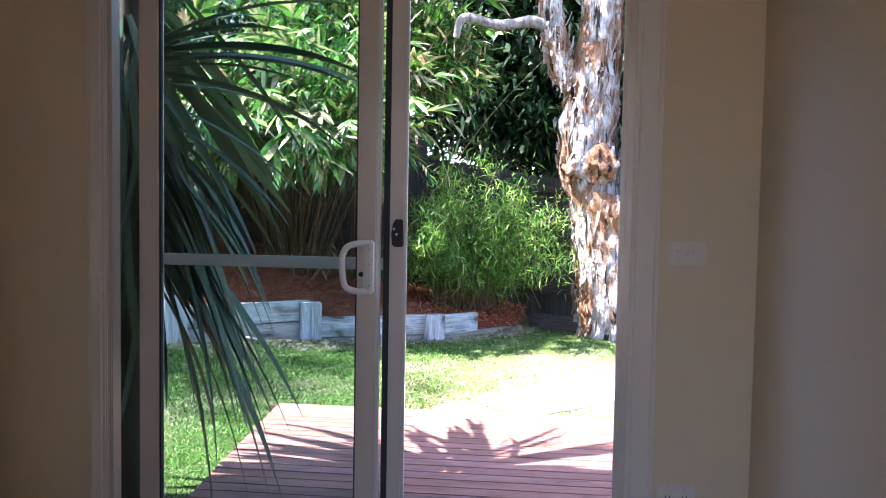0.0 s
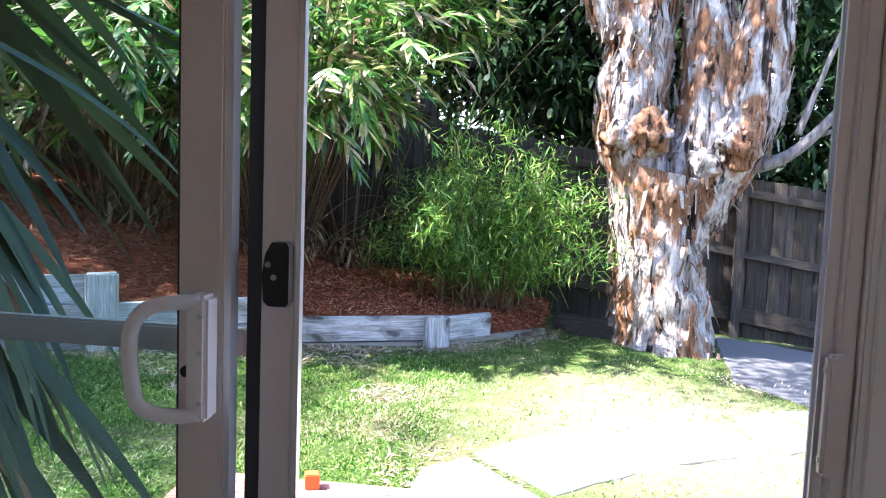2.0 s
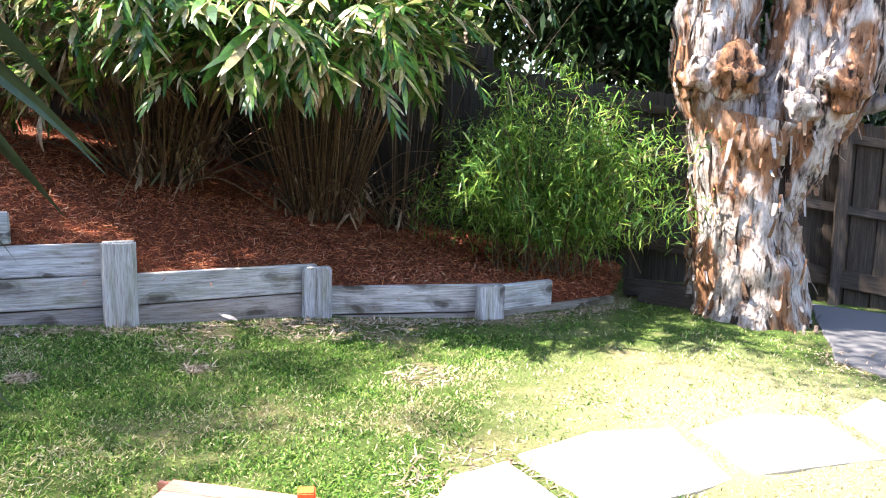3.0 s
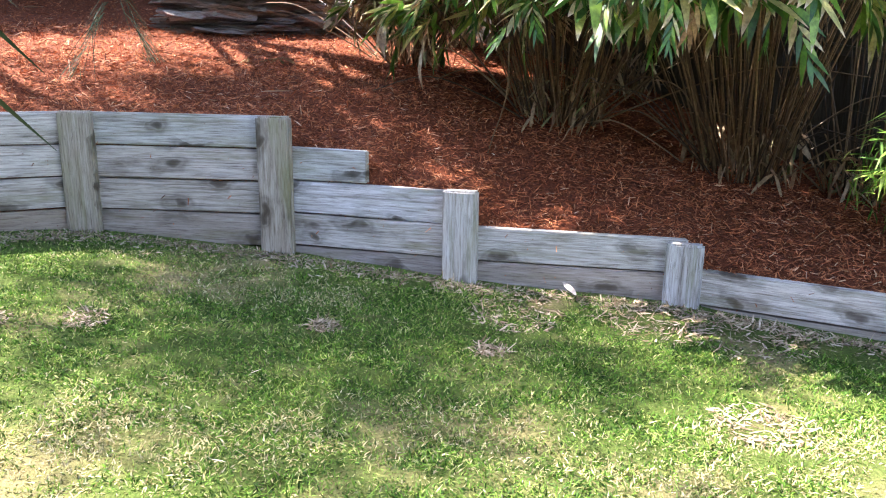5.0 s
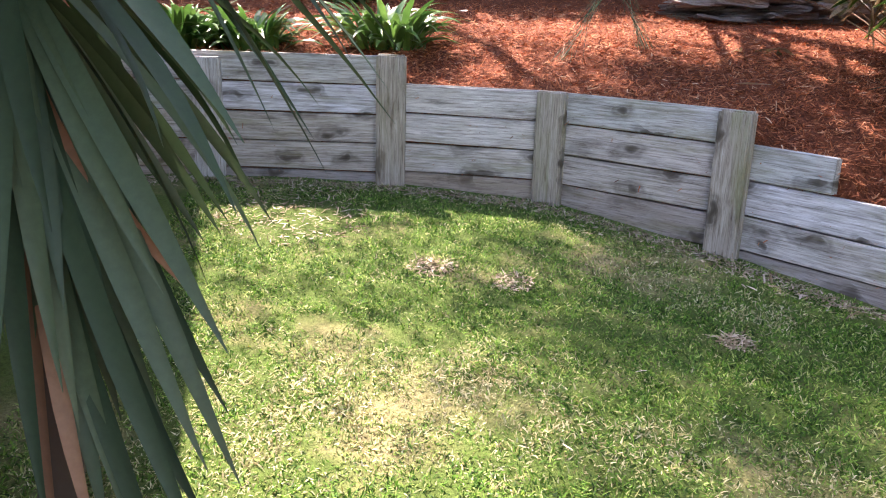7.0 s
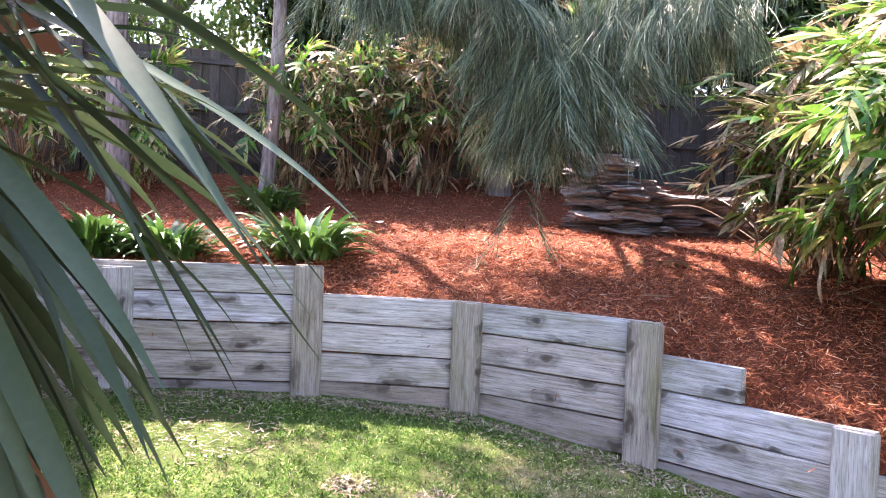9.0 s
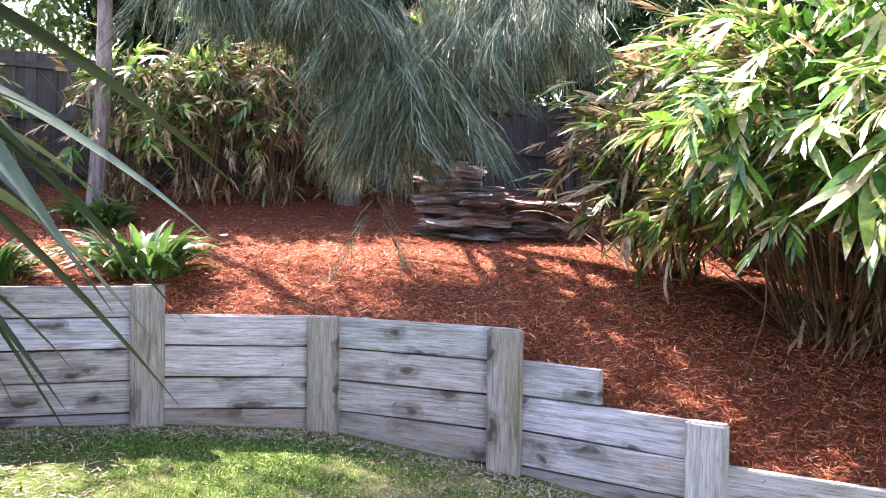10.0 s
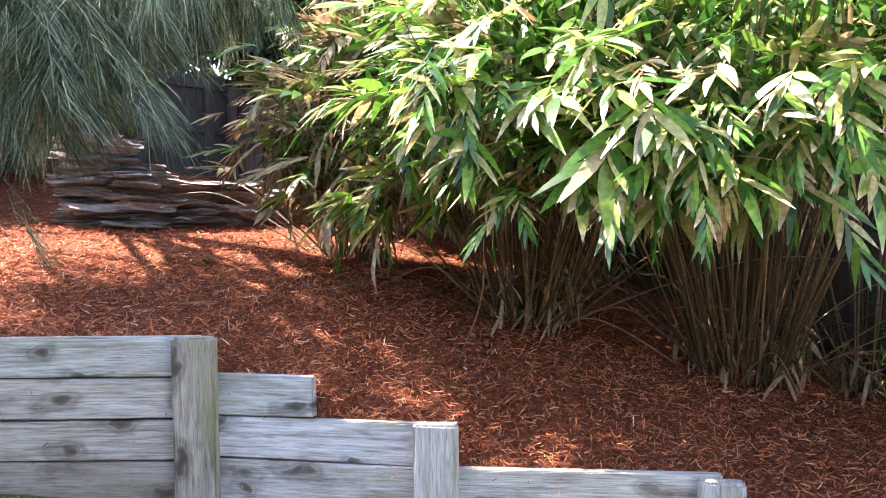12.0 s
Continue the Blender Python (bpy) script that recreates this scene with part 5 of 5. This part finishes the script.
# ---- weeping tree with needle foliage ----
def weeping():
    r9 = np.random.default_rng(41)
    bx, by = -8.7, 3.6
    root = thing("weeping_tree", (bx, by, float(mulch_z(bx, by)) - 0.05), "weeping tree with hanging grey-green needle foliage", "tree")
    v, f = tube(bent([(bx, by, 1.6), (bx + 0.1, by, 3.2), (bx + 0.5, by - 0.1, 4.6), (bx + 0.9, by - 0.2, 6.5)], 6), np.linspace(0.17, 0.08, 19), 14, 0.2, 5, 4)
    part("trunk", mesh_of("trunk", v, f, GREY_BARK, True), GREY_BARK, root)
    ends = []
    for k in range(18):
        t = (k + 0.5) / 18
        end = Vector((-6.3 + 1.2 * r9.uniform(-1, 1), 0.4 + 4.6 * t, 4.9 + 0.9 * r9.uniform(-0.3, 1)))
        p0 = Vector((bx + 0.3, by - 0.1, 3.6 + 2.2 * r9.uniform()))
        mid = p0.lerp(end, 0.5) + Vector((0, 0, 0.5))
        path = bent([p0, mid, end], 8)
        v, f = tube(path, np.linspace(0.045, 0.012, len(path)), 7, 0.1, 6, k)
        part("branch", mesh_of("branch", v, f, GREY_BARK, True), GREY_BARK, root)
        ends.append(path)
    pos, way, ln = [], [], []

    def strand(top, drop, spread, m):
        top = np.array(top)
        t = r9.uniform(0, 1, m) ** 0.8
        sway = r9.normal(size=2) * 0.22
        p = top + np.stack([sway[0] * t + r9.normal(size=m) * spread, sway[1] * t + r9.normal(size=m) * spread, -drop * t], 1)
        pos.append(p)
        w = r9.normal(size=(m, 3)) * 0.30
        w[:, 0] += sway[0] * 2.5
        w[:, 1] += sway[1] * 2.5
        w[:, 2] = -1
        way.append(w)

    # the hanging curtain: along a line, how low it reaches
    line = [(-5.3, 1.5, 2.75), (-5.25, 2.1, 2.95), (-5.2, 2.5, 2.8), (-5.2, 2.8, 2.3), (-5.2, 2.98, 1.8), (-5.2, 3.2, 1.95), (-5.2, 3.4, 2.2), (-5.2, 3.7, 2.5), (-5.15, 4.1, 2.65), (-5.1, 4.5, 2.85), (-5.0, 5.0, 3.1)]
    for k in range(230):
        u = r9.uniform(0, len(line) - 1.001)
        i = int(u)
        a, b = np.array(line[i]), np.array(line[i + 1])
        q = a + (b - a) * (u - i)
        top = np.array([q[0] + r9.normal() * 0.35, q[1] + r9.normal() * 0.12, q[2] + r9.uniform(0.3, 1.5)])
        low = q[2] + abs(r9.normal()) * 0.35
        strand(top, max(top[2] - low, 0.25), r9.uniform(0.02, 0.05), 165)
    for path in ends:
        for j in range(2):
            p = path[int(r9.integers(6, len(path)))]
            strand(np.array(p) + r9.normal(size=3) * 0.25, r9.uniform(0.3, 0.8), 0.10, 130)
    strand((-5.35, 3.0, 1.75), 0.75, 0.015, 70)
    strand((-5.1, 2.9, 1.7), 0.55, 0.015, 50)
    pos, way = np.concatenate(pos), np.concatenate(way)
    n = len(pos)
    v, f = blades(pos, way, r9.uniform(0.12, 0.30, n), r9.uniform(0.003, 0.0068, n), 0.25, (1.0, 0.8, 0.4), r9.uniform(-1.5, 1.5, n))
    part("foliage", mesh_of("foliage", v, f, NEEDLE), NEEDLE, root, "long drooping needle foliage", "stuff")
    # unseen crown overhead, in loose tufts set to throw dappled shade on the lawn
    m = 50
    d = directions(r9, m)
    d /= np.linalg.norm(d, axis=1, keepdims=True)
    tuft = d * np.array([1.75, 1.45, 0.45]) * (r9.uniform(0.1, 1.0, m) ** 0.5)[:, None] + np.array([-6.0, 1.35, 5.6])
    b = np.repeat(tuft, 150, axis=0) + r9.normal(size=(m * 150, 3)) * np.array([0.16, 0.16, 0.14])
    v, f = blades(b, directions(r9, len(b), -0.7), 0.24, 0.011, 0.25, (1.0, 0.8, 0.4), r9.uniform(-1.5, 1.5, len(b)))
    part("crown", mesh_of("crown", v, f, NEEDLE), NEEDLE, root, "unseen needle tufts placed to dapple the lawn with shade", "stuff")


weeping()


# ---- shrubs along the back ----
for k, (x, y, high, dry) in enumerate(((-8.9, 1.15, 1.55, 0.8), (-8.85, 1.95, 1.6, 1.0), (-8.9, 2.75, 1.75, 1.6), (-8.95, 3.6, 1.7, 1.6), (-9.0, -0.6, 1.3, 0.2), (-8.95, 4.6, 2.0, 0.6), (-9.0, -1.8, 1.5, 0.3))):
    z = float(mulch_z(x, y))
    bamboo((x, y), (x + 0.25, y, z + high * 0.62), (0.55, 0.62, high * 0.48), 60, 420, 60, 60 + k, "tall cane shrub with mixed dry and green leaves", dry, (1, 0), 0.30, BROAD, (), "tall_shrub", "shrub", "shrubs along the back fence")


def strap_clump(x, y, size, seed):
    r11 = np.random.default_rng(seed)
    z = float(mulch_z(x, y)) - 0.02
    root = thing("strap_leaf_clump", (x, y, z), "low clump of glossy green strap leaves on the mulch", "plant", "strap-leaved clumps on the bed")
    for k in range(150):
        a = k * 137.5 + r11.uniform(-20, 20)
        r = r11.uniform(0, 0.24) * size
        ob = new("leaf", STRAPS[int(r11.integers(0, len(STRAPS)))])
        ob.matrix_basis = Matrix.Translation((x + r * math.cos(radians(a)), y + r * math.sin(radians(a)), z)) @ pose(0, 0, 0, 0, 0, a) @ pose(0, 0, 0, r11.uniform(-20, 20), r11.uniform(-10, 10), 0) @ Matrix.Scale(size * r11.uniform(0.8, 1.2), 4)
        child(ob, root)


STRAPS = [sword_leaf(ln, 0.042, lift, bend, STRAP_EACH) for ln, lift, bend in ((0.34, 84, 70), (0.38, 76, 100), (0.42, 68, 115), (0.36, 55, 95), (0.30, 40, 70))]
strap_clump(-5.50, 1.30, 1.22, 71)
strap_clump(-5.50, 0.30, 1.05, 72)
strap_clump(-5.60, -0.25, 1.20, 73)
strap_clump(-7.9, 0.9, 1.0, 74)

for x, y, lean, r in ((-8.1, 0.85, 0.1, 0.085), (-8.2, -0.65, -0.05, 0.13)):
    z = float(mulch_z(x, y)) - 0.1
    root = thing("young_tree", (x, y, z), "slim grey-barked tree rising from the mulch", "tree")
    v, f = tube(bent([(x, y, z), (x, y + lean, z + 1.5), (x + 0.1, y + lean, z + 3.2), (x + 0.1, y, z + 4.5)], 6), np.linspace(r, r * 0.6, 19), 14, 0.12, 5, x)
    part("trunk", mesh_of("trunk", v, f, GREY_BARK, True), GREY_BARK, root)
    r12 = np.random.default_rng(int(-y * 10) + 90)
    cl = r12.normal(size=(30, 3)) * np.array([0.9, 0.9, 0.5]) + np.array([x, y, z + 4.6])
    b = np.repeat(cl, 45, axis=0) + r12.normal(size=(1350, 3)) * 0.25
    v, f = blades(b, directions(r12, 1350), 0.11, 0.035, 0.3, (0.4, 1.0, 0.1))
    part("crown", mesh_of("crown", v, f, PALELEAF), PALELEAF, root, "", "stuff")


# ---- trees beyond the fences ----
def far_tree(x, y, z0, high, spread, mat, leaves, size, seed, label, low=0.25):
    r13 = np.random.default_rng(seed)
    root = thing("garden_tree", (x, y, z0), label, "tree", "trees beyond the fence")
    v, f = tube(bent([(x, y, z0 - 0.3), (x + 0.1, y, z0 + high * 0.4), (x, y + 0.1, z0 + high * 0.85)], 6), np.linspace(0.18, 0.05, 13), 10, 0.15, 4, seed)
    part("trunk", mesh_of("trunk", v, f, GREY_BARK, True), GREY_BARK, root)
    for k in range(7):
        a = k * 2.4
        p0 = Vector((x, y, z0 + high * (0.25 + 0.08 * k)))
        p1 = p0 + Vector((math.cos(a) * spread[0] * 0.8, math.sin(a) * spread[1] * 0.8, high * 0.15))
        v, f = tube(bent([p0, p0.lerp(p1, 0.5) + Vector((0, 0, 0.15)), p1], 4), np.linspace(0.06, 0.015, 9), 7, 0.1, 4, k)
        part("limb", mesh_of("limb", v, f, GREY_BARK, True), GREY_BARK, root)
    m = leaves // 55
    d = directions(r13, m)
    d /= np.linalg.norm(d, axis=1, keepdims=True)
    cl = d * np.array([spread[0], spread[1], high * (1 - low) / 2]) * (r13.uniform(0.3, 1.0, m) ** 0.5)[:, None] + np.array([x, y, z0 + high * (1 + low) / 2])
    b = np.repeat(cl, 55, axis=0) + r13.normal(size=(m * 55, 3)) * 0.22
    n = len(b)
    v, f = blades(b, directions(r13, n, -0.3), r13.uniform(0.6, 1.2, n) * size, r13.uniform(0.25, 0.42, n) * size, 0.3, (0.3, 1.0, 0.7, 0.05), r13.uniform(-0.8, 0.8, n))
    part("crown", mesh_of("crown", v, f, mat), mat, root, "", "stuff")


for k, (x, y, z0, h, sp, mat, n, sz) in enumerate((
        (0.6, 8.6, 0.2, 5.0, (1.7, 1.0), TREELEAF, 22000, 0.19), (3.0, 8.3, -0.4, 4.4, (1.7, 0.9), TREELEAF, 18000, 0.16), (5.6, 8.2, -0.6, 4.6, (1.7, 1.0), TREELEAF, 14000, 0.16),
        (-1.6, 9.2, 0.4, 5.5, (1.9, 1.0), PALELEAF, 14000, 0.17), (-4.4, 8.6, 1.2, 4.8, (1.8, 1.0), PALELEAF, 8000, 0.14), (-7.4, 8.4, 1.6, 4.6, (2.2, 1.0), TREELEAF, 16000, 0.17),
        (-10.8, 5.8, 1.9, 4.6, (1.0, 2.0), TREELEAF, 26000, 0.2), (-8.6, 7.7, 1.8, 3.6, (1.6, 0.5), TREELEAF, 22000, 0.2), (-5.6, 7.8, 1.2, 4.0, (1.6, 0.5), TREELEAF, 16000, 0.18), (-11.0, 2.6, 2.0, 4.4, (1.0, 2.0), TREELEAF, 22000, 0.19), (-11.0, -0.6, 2.0, 4.4, (1.0, 1.8), PALELEAF, 10000, 0.15), (-11.2, -3.6, 2.0, 4.6, (1.1, 1.8), TREELEAF, 7000, 0.13),
        (-0.4, 13.0, 0.0, 9.0, (2.6, 1.6), PALELEAF, 9000, 0.2), (4.0, 13.0, 0.0, 9.0, (3.0, 1.6), TREELEAF, 9000, 0.2), (-5.0, 13.0, 0.5, 9.0, (3.0, 1.6), PALELEAF, 9000, 0.2))):
    far_tree(x, y, z0, h, sp, mat, n, sz, 100 + k, "leafy garden tree rising behind the paling fence")


# ---- dry bits on the bed ----
vv, ff = tube(bent([(-2.62, 4.25, 1.35), (-2.70, 4.32, 1.05), (-2.95, 4.45, 0.75), (-3.05, 4.5, 0.62)], 5), [0.004] * 16, 5)
single("dry_stem", mesh_of("dry_stem", vv, ff, CULM, True), CULM, "thin dry stem curving down to the mulch", "stem")
for k, (x, y, turn) in enumerate(((-5.05, 3.95, 200), (-4.95, 4.1, 160))):
    ob = single("fallen_spray", DRY_SPRAYS[k], DRYLEAF, "dead curled leaf spray lying on the mulch", "leaf", "dead sprays on the mulch", "stuff")
    ob.matrix_basis = pose(x, y, float(mulch_z(x, y)) + 0.09, 0, 0, turn)
